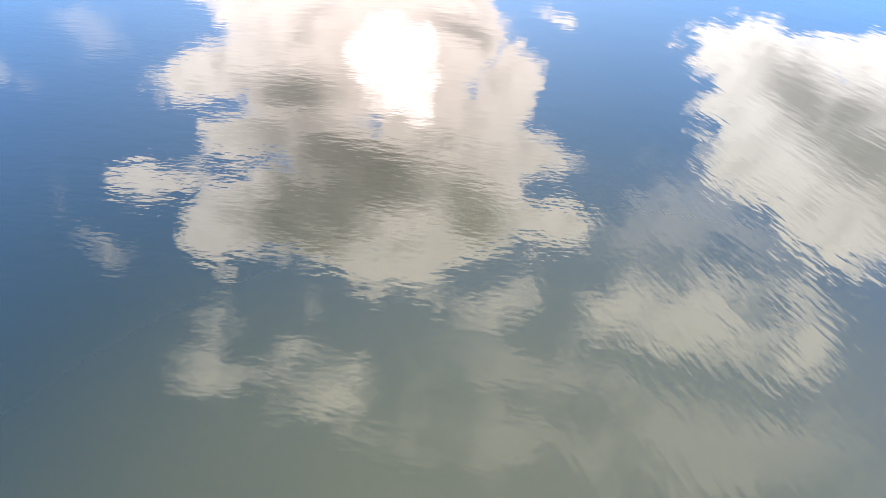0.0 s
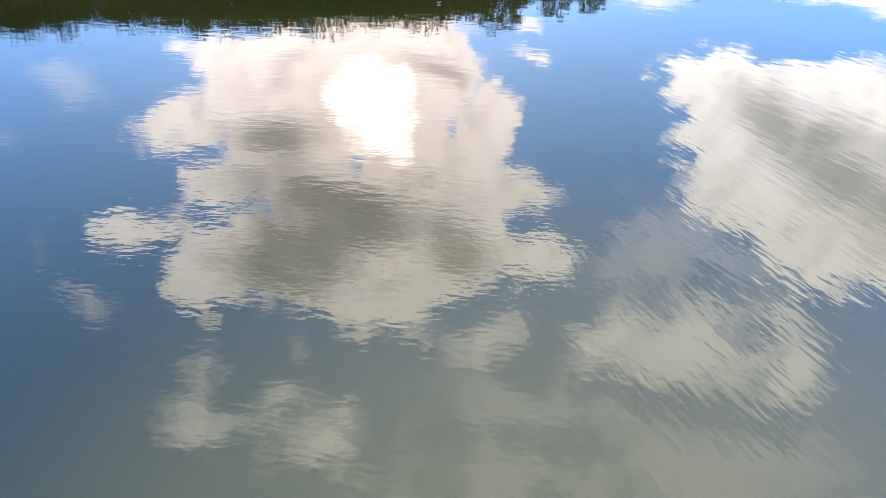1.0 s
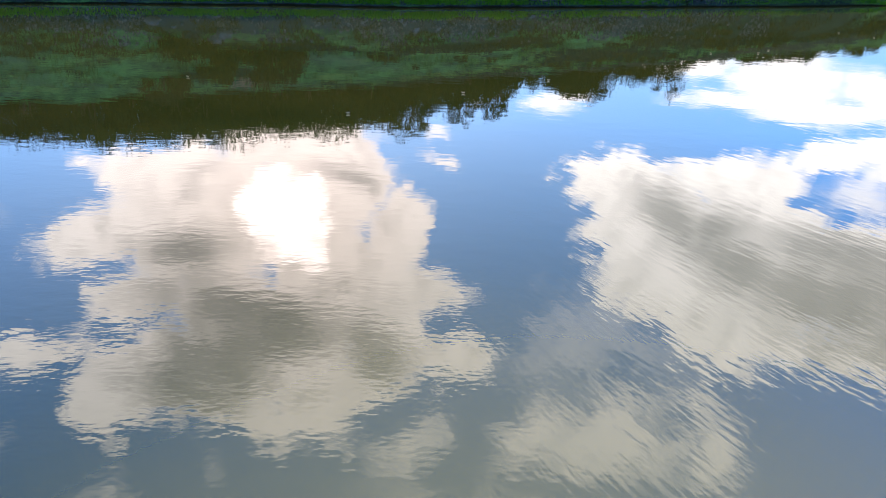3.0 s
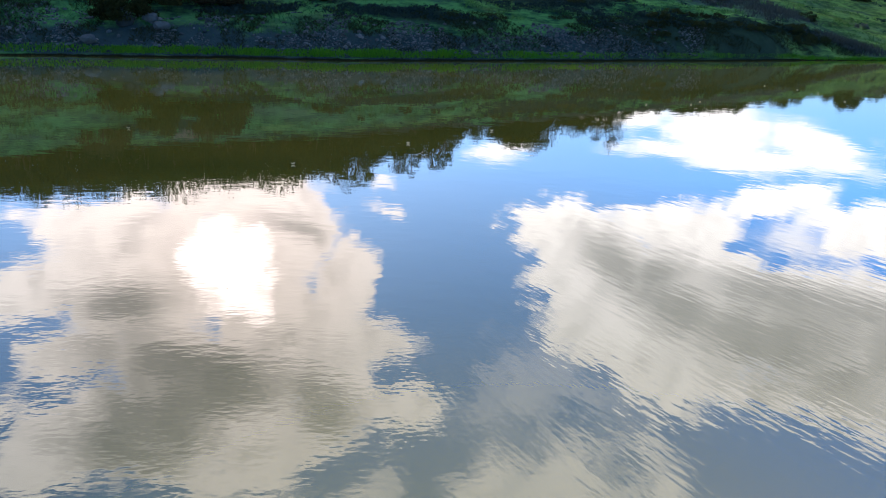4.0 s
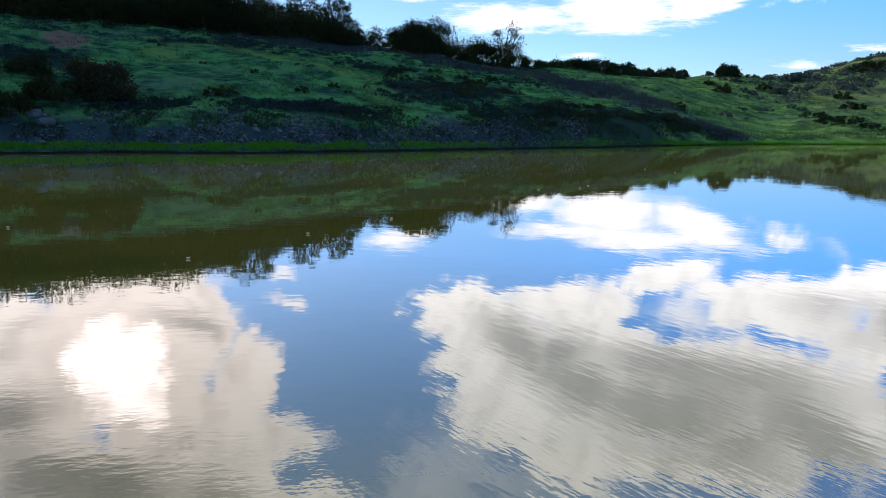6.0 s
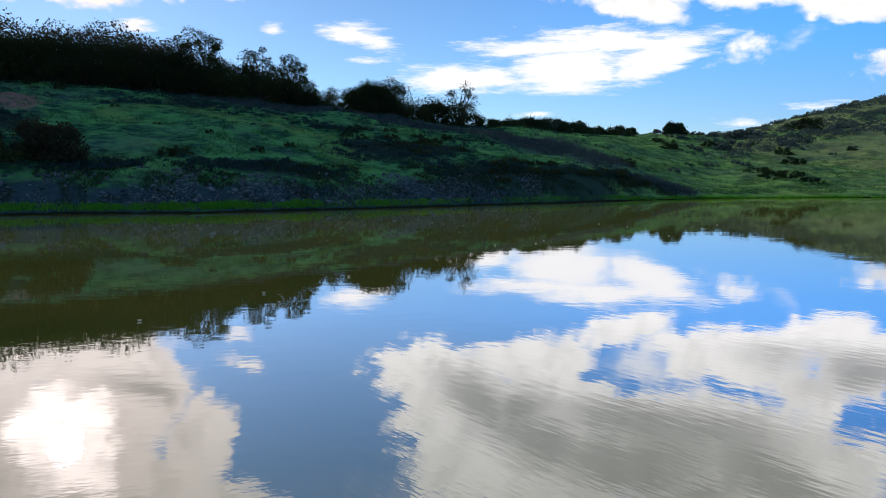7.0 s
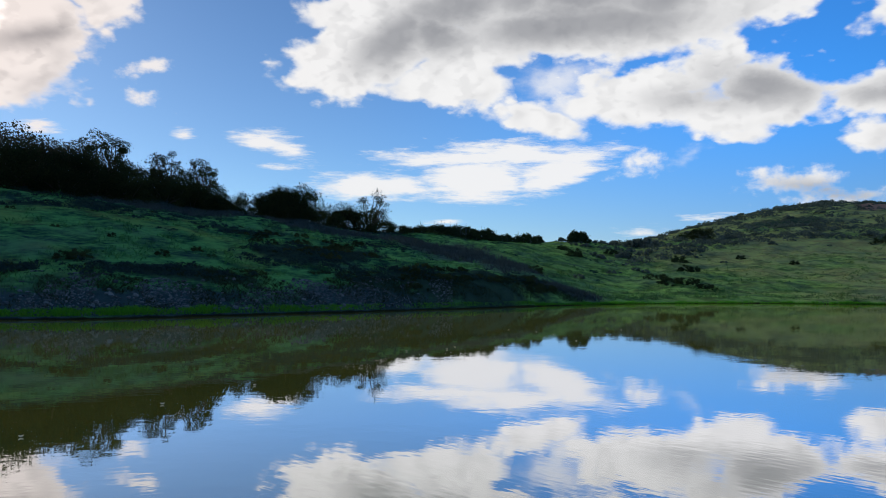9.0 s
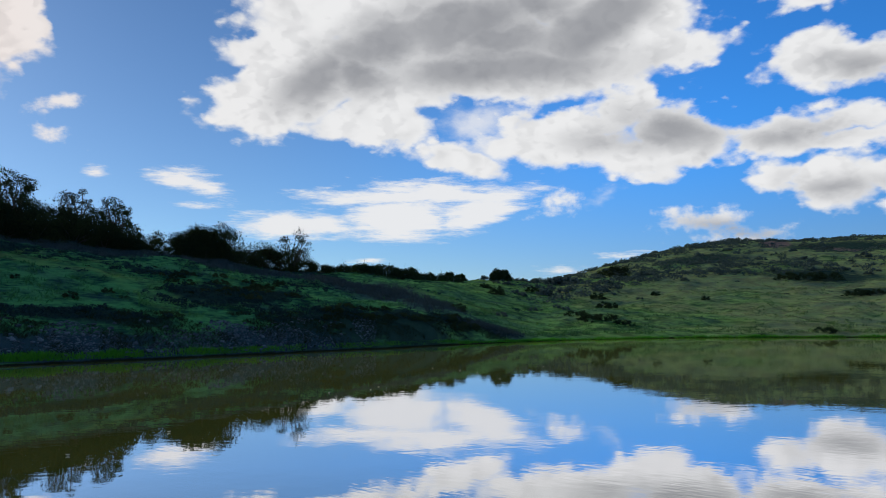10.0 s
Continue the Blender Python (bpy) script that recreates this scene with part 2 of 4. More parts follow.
sky = W.add("ShaderNodeTexSky", sky_type="NISHITA", sun_disc=False, sun_elevation=radians(SUN_EL), sun_rotation=radians(SUN_AZ), altitude=1500, air_density=1.0, dust_density=0.25, ozone_density=3.0)
away = W.mix(W.ramp(height, 1.0, 15.0), (0.74, 0.92, 1.26, 1), (0.47, 1.38, 2.25, 1))  # paler towards the skyline
tint = W.mix(W.ramp(cosine, 0.5, 0.97), away, (0.76, 0.94, 1.12, 1))
sky = W.mix(1.0, sky.outputs[0], tint, "MULTIPLY")
clear = W.add("ShaderNodeBackground", {0: sky, 1: 0.10})
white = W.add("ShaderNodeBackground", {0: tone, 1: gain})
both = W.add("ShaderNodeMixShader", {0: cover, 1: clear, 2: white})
W.add("ShaderNodeOutputWorld", {0: both})

# ---- the lie of the land, in polar curves about the eye ----
AZ = np.arange(-180.0, 180.5, 0.5)


def curve(knots, blur=3.0):
    """A smooth closed curve over the azimuth, from a few (degrees, value) knots."""
    a, v = np.array(knots, float).T
    line = np.interp(AZ, a, v, period=360)
    k = np.exp(-0.5 * (np.arange(-40, 41) / (2 * blur)) ** 2)
    k /= k.sum()
    ring = np.concatenate([line[-41:-1], line, line[1:41]])
    return np.convolve(ring, k, "valid")


SHORE = curve([(-180, 1.2), (-140, 1.5), (-110, 4), (-90, 10), (-70, 24), (-55, 33), (-43, 32), (-32, 30.4), (-20, 29.3), (-10, 30.8), (-1, 33.6),
               (8, 38.2), (12, 42.0), (18, 47), (28.5, 55), (36, 58), (42, 61.5), (60, 55), (75, 30), (90, 10), (110, 4), (140, 1.5), (179, 1.2)], 1.5)
RIDGE = curve([(-180, 60), (-110, 70), (-60, 57), (-32, 57), (-17, 60), (-9, 63), (0, 68), (6, 79), (12, 95), (16, 104), (20, 125), (25, 165), (36, 180), (42, 192), (70, 200), (110, 120), (179, 60)])
RISE = curve([(-180, 2.5), (-110, 4), (-60, 5.7), (-46, 5.8), (-38, 6.2), (-30, 5.9), (-25, 5.8), (-17.6, 5.3), (-9.4, 4.4), (-1, 3.5), (3.4, 3.2), (7.6, 2.6), (12, 2.6), (20, 2.5), (24.6, 3.8), (28.7, 4.7), (32.6, 5.1), (37, 4.9), (42, 4.95), (60, 5), (110, 4), (179, 2.5)], 1.2)
BANK = curve([(-180, 0.5), (-90, 0.8), (-45, 1.2), (-20, 1.15), (0, 1.2), (9, 1.5), (13, 1.0), (17, 0.35), (60, 0.3), (90, 0.5), (179, 0.5)], 1.5)
BOWL = curve([(-180, 0), (5, 0), (12, 0.6), (24, 1), (60, 1), (100, 0), (179, 0)])


def lattice(ix, iy, seed):
    h = (ix * 374761393 + iy * 668265263 + seed * 974711) & 0x7FFFFFFF
    h = ((h ^ (h >> 13)) * 1274126177) & 0x7FFFFFFF
    return ((h ^ (h >> 16)) & 0xFFFF) / 65535.0


def vnoise(x, y, size, seed, octaves=3):
    """Value noise between about -1 and 1."""
    total, amp, norm = 0, 1.0, 0
    for o in range(octaves):
        u, v = x / size * 2 ** o, y / size * 2 ** o
        ix, iy = np.floor(u).astype(np.int64), np.floor(v).astype(np.int64)
        fu, fv = u - ix, v - iy
        fu, fv = fu * fu * (3 - 2 * fu), fv * fv * (3 - 2 * fv)
        a = lattice(ix, iy, seed + o) * (1 - fu) + lattice(ix + 1, iy, seed + o) * fu
        b = lattice(ix, iy + 1, seed + o) * (1 - fu) + lattice(ix + 1, iy + 1, seed + o) * fu
        total = total + amp * (2 * (a * (1 - fv) + b * fv) - 1)
        norm += amp
        amp *= 0.5
    return total / norm


def polar(az, r):
    a = np.radians(az)
    return r * np.sin(a), r * np.cos(a)


def lie(x, y):
    """Height of the ground, and the distance past the waterline."""
    x, y = np.asarray(x, float), np.asarray(y, float)
    r, az = np.hypot(x, y), np.degrees(np.arctan2(x, y))
    ds, dr, rise, bank, bowl = (np.interp(az, AZ, c) for c in (SHORE, RIDGE, RISE, BANK, BOWL))
    ds = ds + 0.25 * vnoise(x, y, 2.5, 3) * (r > 6)
    zr = EYE + dr * np.tan(np.radians(rise))
    u = r - ds
    s = np.clip(u / np.maximum(dr - ds, 5), 0, 1)
    knee = np.sin(s * math.pi / 2) ** 1.08
    slope = (1 - bowl) * (0.35 * knee + 0.65 * s) + bowl * (0.25 * s + 0.75 * (s * s * (3 - 2 * s)))
    step = bank * (1 - np.exp(-np.maximum(u, 0) / 1.3))
    z = step + (zr - step) * slope
    far = np.maximum(r - dr, 0)
    z = np.where(far > 0, zr * np.exp(-far / 160.0), z)
    ramp = np.clip(u / 9, 0, 1)
    z = z + ramp * (0.5 * vnoise(x, y, 9, 11) + 0.32 * vnoise(x, y, 2.6, 21) + 0.10 * vnoise(x, y, 0.8, 27, 2))
    z = z + np.clip(u / 1.5, 0, 1) * np.clip(bank - 0.6, 0, 1) * 0.18 * vnoise(x, y, 0.9, 31)
    return np.where(u < 0, np.maximum(u * 0.35, -1.6), z), u


def ground_z(x, y):
    return float(lie(x, y)[0])


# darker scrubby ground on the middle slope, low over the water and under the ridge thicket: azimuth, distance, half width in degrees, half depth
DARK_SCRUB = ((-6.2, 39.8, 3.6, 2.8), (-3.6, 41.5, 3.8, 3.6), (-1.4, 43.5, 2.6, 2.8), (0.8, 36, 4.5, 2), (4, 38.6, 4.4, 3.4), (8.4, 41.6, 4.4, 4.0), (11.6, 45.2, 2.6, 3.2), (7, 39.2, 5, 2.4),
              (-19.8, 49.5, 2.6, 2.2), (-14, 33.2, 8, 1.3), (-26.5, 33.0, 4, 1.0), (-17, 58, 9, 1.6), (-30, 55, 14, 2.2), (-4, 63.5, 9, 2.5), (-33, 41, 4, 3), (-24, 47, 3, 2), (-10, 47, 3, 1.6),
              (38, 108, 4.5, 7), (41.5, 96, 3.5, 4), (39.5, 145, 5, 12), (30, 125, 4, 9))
# blue-grey dry weeds below the ridge thicket, and reedy grass at the foot of the spur
GREY_WEEDS = ((-16, 55, 7, 2.4), (-11, 58, 4, 3), (-6, 57.5, 4.5, 3.2), (-1.8, 54.5, 4.5, 3.8), (2.4, 56, 4, 5.5), (6.4, 56, 4.2, 6.5), (10.2, 52.5, 3.2, 5), (14.8, 47.6, 3.4, 2.4))


def patches(rows, az, r):
    """How deep in one of the patches a place lies, from 0 to 1."""
    field = np.zeros_like(az)
    for mid, far, wide, deep in rows:
        field = np.maximum(field, np.clip(1.2 - np.hypot((az - mid) / wide, (r - far) / deep), 0, 1))
    return field


def patch_at(rows, x, y):
    return patches(rows, np.degrees(np.arctan2(x, y)), np.hypot(x, y))


# ---- mesh helpers ----
def mesh_of(name, verts, faces, smooth=False):
    me = bpy.data.meshes.new(name)
    verts, faces = np.asarray(verts, np.float32), np.asarray(faces, np.int32)
    n = faces.shape[1]
    me.vertices.add(len(verts)), me.loops.add(faces.size), me.polygons.add(len(faces))
    me.vertices.foreach_set("co", verts.ravel())
    me.loops.foreach_set("vertex_index", faces.ravel())
    me.polygons.foreach_set("loop_start", np.arange(0, faces.size, n, dtype=np.int32))
    me.polygons.foreach_set("use_smooth", np.full(len(faces), smooth))
    me.update(calc_edges=True)
    return me


def part(name, me, material, parent=None, label=""):
    ob = new(name, me)
    if not me.materials:
        me.materials.append(material)
    ob.parent = parent
    return tagged(ob, label)


def material(name):
    m = bpy.data.materials.new(name)
    m.use_nodes = True
    return m, Nodes(m.node_tree)

# ---- materials ----
def grass_colour(N, place):
    """Spring grass with lush, dull and straw-coloured patches, painted darker on the shaded west side."""
    wide = N.noise(place, 0.09, 3.0, 0.55)
    mid = N.noise(place, 0.55, 4.0, 0.6)
    tight = N.noise(place, 5.0, 3.0, 0.6)
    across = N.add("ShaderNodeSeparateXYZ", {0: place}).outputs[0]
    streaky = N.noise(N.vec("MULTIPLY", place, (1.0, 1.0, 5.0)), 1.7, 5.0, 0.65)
    # shade of the backlit west slope and its shadow streaks, put into the green
    shade_side = N.mix(N.ramp(N.math("MULTIPLY_ADD", streaky, 0.8, mid), 0.66, 1.10), (0.009, 0.037, 0.030, 1), (0.072, 0.250, 0.075, 1))
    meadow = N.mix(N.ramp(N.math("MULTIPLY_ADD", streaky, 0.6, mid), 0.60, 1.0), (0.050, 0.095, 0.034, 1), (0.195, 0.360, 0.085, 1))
    green = N.mix(N.ramp(across, -2, 26), shade_side, meadow)
    straw = N.mix(tight, (0.19, 0.178, 0.075, 1), (0.32, 0.29, 0.145, 1))
    east = N.ramp(across, -4, 48, -0.36, 0.30)
    dry = N.ramp(N.math("ADD", N.math("MULTIPLY_ADD", mid, 0.5, wide), east), 0.84, 1.08)
    grey = N.ramp(N.noise(N.vec("ADD", place, (31, 7, 0)), 0.17, 4.0, 0.6), 0.48, 0.68, 0.0, 0.45)
    herb = N.mix(tight, (0.026, 0.060, 0.058, 1), (0.075, 0.125, 0.118, 1))
    worn = N.ramp(N.noise(N.vec("ADD", place, (5, 53, 0)), 0.13, 4.0, 0.6), 0.52, 0.70, 0.0, 0.45)
    green = N.mix(worn, green, (0.150, 0.205, 0.050, 1))
    return N.mix(grey, N.mix(N.math("MULTIPLY", dry, 0.5), green, straw), herb), tight


def ground_material():
    m, N = material("hill_turf")
    place = N.add("ShaderNodeNewGeometry").outputs["Position"]
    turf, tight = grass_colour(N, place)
    stony = N.add("ShaderNodeAttribute", attribute_name="stony").outputs["Fac"]
    bare = N.add("ShaderNodeAttribute", attribute_name="bare").outputs["Fac"]
    rough = N.noise(place, 1.6, 6.0, 0.68)
    stone = N.mix(rough, (0.008, 0.020, 0.020, 1), (0.045, 0.090, 0.096, 1))
    ashen = N.add("ShaderNodeAttribute", attribute_name="ashen").outputs["Fac"]
    weeds = N.mix(rough, (0.022, 0.040, 0.044, 1), (0.076, 0.104, 0.112, 1))
    turf = N.mix(N.ramp(N.math("ADD", ashen, N.math("MULTIPLY_ADD", rough, 0.9, -0.45)), 0.15, 0.8, 0.0, 0.9), turf, weeds)
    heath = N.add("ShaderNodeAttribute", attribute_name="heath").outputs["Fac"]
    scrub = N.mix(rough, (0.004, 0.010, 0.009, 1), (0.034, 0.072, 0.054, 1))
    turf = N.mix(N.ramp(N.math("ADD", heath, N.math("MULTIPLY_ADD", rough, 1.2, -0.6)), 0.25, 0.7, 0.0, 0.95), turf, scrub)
    soil = N.mix(rough, (0.10, 0.072, 0.055, 1), (0.25, 0.18, 0.14, 1))
    colour = N.mix(N.ramp(N.math("ADD", stony, N.math("MULTIPLY_ADD", rough, 0.8, -0.4)), 0.35, 0.65), turf, stone)
    colour = N.mix(N.ramp(N.math("ADD", bare, N.math("MULTIPLY_ADD", rough, 0.8, -0.4)), 0.4, 0.65), colour, soil)
    edge_dark = N.ramp(N.math("MULTIPLY_ADD", N.math("SUBTRACT", rough, 0.5), 0.16, N.add("ShaderNodeSeparateXYZ", {0: place}).outputs[2]), 0.04, 0.09, 1.0, 0.0)  # near-black strip just above the waterline
    colour = N.mix(edge_dark, colour, (0.010, 0.012, 0.006, 1))
    lump = N.math("ADD", rough, N.math("MULTIPLY", N.noise(place, 18.0, 3.0, 0.6), 0.3))
    bump = N.add("ShaderNodeBump", {"Strength": 1.0, "Distance": 0.14, "Height": lump})
    shade = N.add("ShaderNodeBsdfPrincipled", {"Base Color": colour, "Roughness": 1.0, "Specular IOR Level": 0.0, "Normal": bump})
    N.add("ShaderNodeOutputMaterial", {0: shade})
    return m


def leafy(name, dark, light, through=0.35, grassy=False):
    """Leaves: a matt face that lets some light through."""
    m, N = material(name)
    place = N.add("ShaderNodeNewGeometry").outputs["Position"]
    island = N.add("ShaderNodeNewGeometry").outputs["Random Per Island"]
    if grassy:
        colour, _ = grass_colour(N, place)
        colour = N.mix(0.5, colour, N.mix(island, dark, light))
    else:
        own = N.add("ShaderNodeObjectInfo").outputs["Random"]
        colour = N.mix(N.math("MULTIPLY_ADD", own, 0.5, N.math("MULTIPLY", island, 0.5)), dark, light)
    face = N.add("ShaderNodeBsdfDiffuse", {0: colour, 1: 0.6})
    glow = N.add("ShaderNodeBsdfTranslucent", {0: N.mix(1.0, colour, (1.0, 1.0, 0.7, 1), "MULTIPLY")})
    N.add("ShaderNodeOutputMaterial", {0: N.add("ShaderNodeMixShader", {0: through, 1: face, 2: glow})})
    return m


def bark_material():
    m, N = material("bark")
    place = N.add("ShaderNodeNewGeometry").outputs["Position"]
    grain = N.noise(N.vec("MULTIPLY", place, (9, 9, 2)), 3.0, 5.0, 0.6)
    colour = N.mix(grain, (0.014, 0.011, 0.008, 1), (0.05, 0.04, 0.03, 1))
    bump = N.add("ShaderNodeBump", {"Strength": 0.6, "Distance": 0.02, "Height": grain})
    N.add("ShaderNodeOutputMaterial", {0: N.add("ShaderNodeBsdfPrincipled", {"Base Color": colour, "Roughness": 0.9, "Normal": bump})})
    return m


def stone_material():
    m, N = material("weathered_stone")
    place = N.add("ShaderNodeNewGeometry").outputs["Position"]
    island = N.add("ShaderNodeNewGeometry").outputs["Random Per Island"]
    own = N.add("ShaderNodeObjectInfo").outputs["Random"]
    grain = N.noise(place, 7.0, 6.0, 0.65)
    pick = N.math("FRACT", N.math("ADD", island, own))
    colour = N.mix(pick, (0.016, 0.030, 0.032, 1), (0.115, 0.155, 0.165, 1))
    colour = N.mix(N.ramp(grain, 0.45, 0.75, 0, 0.6), colour, (0.05, 0.055, 0.050, 1))
    bump = N.add("ShaderNodeBump", {"Strength": 0.7, "Distance": 0.04, "Height": grain})
    N.add("ShaderNodeOutputMaterial", {0: N.add("ShaderNodeBsdfPrincipled", {"Base Color": colour, "Roughness": 0.9, "Specular IOR Level": 0.1, "Normal": bump})})
    return m


def water_material():
    m, N = material("murky_pond_water")
    place = N.add("ShaderNodeNewGeometry").outputs["Position"]
    # slow swell, breeze ripples in slanting trains, and patches of calm
    axes = N.add("ShaderNodeSeparateXYZ", {0: place})
    here, place = place, N.vec("ADD", place, (57.31, 91.73, 13.37))
    swell = N.noise(place, 0.9, 2.0, 0.4)
    slant = N.add("ShaderNodeMapping", {0: place, 2: (0, 0, radians(-50)), 3: (3.6, 1.0, 1)}, vector_type="TEXTURE").outputs[0]
    # the trains swing round towards the west
    cross = N.add("ShaderNodeMapping", {0: N.vec("ADD", here, (17.3, 5.9, 3.1)), 2: (0, 0, radians(16)), 3: (1.9, 1.0, 1)}, vector_type="TEXTURE").outputs[0]
    west = N.ramp(N.math("MULTIPLY_ADD", axes.outputs[1], 0.22, axes.outputs[0]), -0.9, 0.8, 1.0, 0.0)
    train = N.mix(west, N.noise(slant, 28.0, 1.5, 0.45), N.noise(cross, 33.0, 1.5, 0.45))
    wide = N.mix(west, N.noise(slant, 11.0, 1.5, 0.4), N.math("MULTIPLY", N.noise(cross, 12.0, 1.5, 0.4), 0.7))
    crisp = N.noise(N.vec("MULTIPLY", place, (0.6, 1.0, 1.0)), 26.0, 1.0, 0.5)
    breeze = N.ramp(N.noise(place, 0.3, 2.0, 0.5), 0.36, 0.64, 0.5, 1.0)
    lee = N.ramp(axes.outputs[1], 2.0, 6.5, 1.0, 0.13)  # calmer under the far hill
    breeze = N.math("MULTIPLY", N.math("MULTIPLY", breeze, lee), N.math("MULTIPLY_ADD", west, -0.35, 1.0))
    fetch = N.ramp(axes.outputs[1], 2.5, 10.0, 1.0, 0.42)
    tight = N.math("MULTIPLY", N.math("MULTIPLY_ADD", crisp, 0.28, train), N.math("MULTIPLY", breeze, 0.00080))
    high = N.math("ADD", N.math("MULTIPLY_ADD", swell, 0.0016, tight), N.math("MULTIPLY", N.math("MULTIPLY", wide, 0.0007), fetch))
    roll = N.noise(N.vec("MULTIPLY", place, (0.55, 1.0, 1.0)), 4.5, 1.5, 0.5)
    high = N.math("ADD", high, N.math("MULTIPLY", roll, N.math("MULTIPLY_ADD", lee, -0.0003, 0.0006)))
    bump = N.add("ShaderNodeBump", {"Strength": 1.0, "Distance": 1.0, "Height": high})
    silt = N.noise(place, 0.45, 4.0, 0.55)
    body = N.mix(N.ramp(silt, 0.3, 0.7), (0.104, 0.126, 0.032, 1), (0.150, 0.158, 0.044, 1))
    shoal = N.ramp(N.math("MULTIPLY_ADD", silt, 1.2, N.vec("DISTANCE", here, (0.5, 1.5, 0), out=1)), 1.0, 3.6, 1.0, 0.0)
    offshore = N.ramp(axes.outputs[1], 3.0, 9.0)  # brighter, yellower body farther out, making up for its smaller share under the mirror
    body = N.mix(offshore, body, N.vec("MULTIPLY", body, (1.9, 1.8, 1.3)))
    deep = N.math("MULTIPLY", N.ramp(axes.outputs[0], -2.4, -0.2, 0.9, 0.0), N.ramp(axes.outputs[1], 2.0, 4.5, 1.0, 0.0))
    body = N.mix(deep, body, (0.050, 0.076, 0.022, 1))
    body = N.mix(shoal, body, (0.31, 0.285, 0.115, 1))
    murk = N.add("ShaderNodeBsdfDiffuse", {0: body})
    mirror = N.add("ShaderNodeBsdfGlossy", {0: (0.965, 0.96, 1.0, 1), "Roughness": 0.004, "Normal": bump})
    fresnel = N.add("ShaderNodeFresnel", {0: 1.33, "Normal": bump})
    gloss = N.math("MINIMUM", N.math("MULTIPLY", N.math("POWER", fresnel, 0.66), 1.8), 0.84)
    N.add("ShaderNodeOutputMaterial", {0: N.add("ShaderNodeMixShader", {0: gloss, 1: murk, 2: mirror})})
    return m


TURF = ground_material()
WATER = water_material()
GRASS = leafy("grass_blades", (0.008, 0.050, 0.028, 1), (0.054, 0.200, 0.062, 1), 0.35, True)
REED = leafy("wet_sedge", (0.05, 0.26, 0.020, 1), (0.13, 0.37, 0.036, 1), 0.5)
OAK = leafy("evergreen_leaves", (0.010, 0.016, 0.008, 1), (0.036, 0.046, 0.017, 1), 0.1)
RUST = leafy("rusty_leaves", (0.020, 0.021, 0.013, 1), (0.056, 0.052, 0.030, 1), 0.2)
HEATH = leafy("heath_leaves", (0.014, 0.026, 0.014, 1), (0.045, 0.065, 0.028, 1), 0.2)
SAGE = leafy("sage_leaves", (0.050, 0.074, 0.072, 1), (0.125, 0.160, 0.148, 1), 0.4)
HERB = leafy("herb_leaves", (0.008, 0.024, 0.024, 1), (0.040, 0.078, 0.072, 1), 0.2)
ASH = leafy("dry_weed_stalks", (0.026, 0.044, 0.046, 1), (0.080, 0.108, 0.112, 1), 0.25)
BARK = bark_material()
STONE = stone_material()

# ---- ground: one sheet from the pond's bed to the horizon ----
def build_ground():
    fan = np.concatenate([np.arange(-180, -70, 2.0), np.arange(-70, 60, 0.3), np.arange(60, 180, 2.0)])
    hug = np.concatenate([np.linspace(-8, -0.6, 5), np.linspace(-0.4, 4.6, 21), np.linspace(5.1, 12, 16)])
    out = np.concatenate([np.linspace(0, 1, 70), 1 + np.array([0.04, 0.1, 0.2, 0.4, 0.8, 1.6, 3.2, 7, 14, 26])])
    ds, dr = np.interp(fan, AZ, SHORE), np.interp(fan, AZ, RIDGE)
    rows = []
    for a, s, d in zip(fan, ds, dr):
        inner = np.maximum(s + hug, 0.25 + 0.02 * np.arange(len(hug)))
        outer = inner[-1] + 0.4 + out * max(d * 1.03 - inner[-1], 8)
        rows.append(np.concatenate([inner, outer]))
    r = np.array(rows)
    a = np.repeat(fan[:, None], r.shape[1], 1)
    x, y = polar(a, r)
    z, u = lie(x, y)
    n, k = r.shape
    idx = np.arange(n * k).reshape(n, k)
    nxt = np.roll(idx, -1, 0)
    faces = np.stack([idx[:, :-1], nxt[:, :-1], nxt[:, 1:], idx[:, 1:]], -1).reshape(-1, 4)
    verts = np.stack([x, y, z], -1).reshape(-1, 3)
    centre = len(verts)
    verts = np.vstack([verts, [0, 0, -0.4]])
    faces = np.vstack([faces, np.stack([np.full(n, centre), nxt[:, 0], idx[:, 0], idx[:, 0]], -1)])
    me = bpy.data.meshes.new("ground")
    me.from_pydata(verts.tolist(), [], [f if f[2] != f[3] else f[:3] for f in faces.tolist()])
    me.polygons.foreach_set("use_smooth", np.ones(len(me.polygons), bool))
    band = np.interp(a, [-80, -60, -2, 6, 13], [0, 1, 1, 0.35, 0]) * np.clip((u + 0.1) / 0.1, 0, 1) * np.clip((2.3 - u) / 1.5, 0, 1) * (0.8 + 0.5 * vnoise(x, y, 4, 61))
    scar = np.maximum(np.clip(1.3 - np.hypot((a - 35.2) / 1.3, (r - 152) / 12), 0, 1), np.clip(1.2 - np.hypot((a + 31) / 2.2, (r - 46) / 3.5), 0, 1))
    scar = np.maximum(scar, np.clip(vnoise(x, y, 9, 65) * 1.3, 0, 0.55) * (a > 24) * np.clip((r - 95) / 25, 0, 1))
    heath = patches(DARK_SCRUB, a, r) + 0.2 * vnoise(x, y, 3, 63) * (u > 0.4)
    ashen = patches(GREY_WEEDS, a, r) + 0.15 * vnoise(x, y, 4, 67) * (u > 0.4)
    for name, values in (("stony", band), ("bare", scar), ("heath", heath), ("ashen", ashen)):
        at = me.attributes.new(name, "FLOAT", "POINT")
        at.data.foreach_set("value", np.append(values.ravel(), 0).astype(np.float32))
    ob = part("ground", me, TURF)
    return tagged(ob, "grassy green hillsides with dry patches round a pond", "ground", kind="structure")


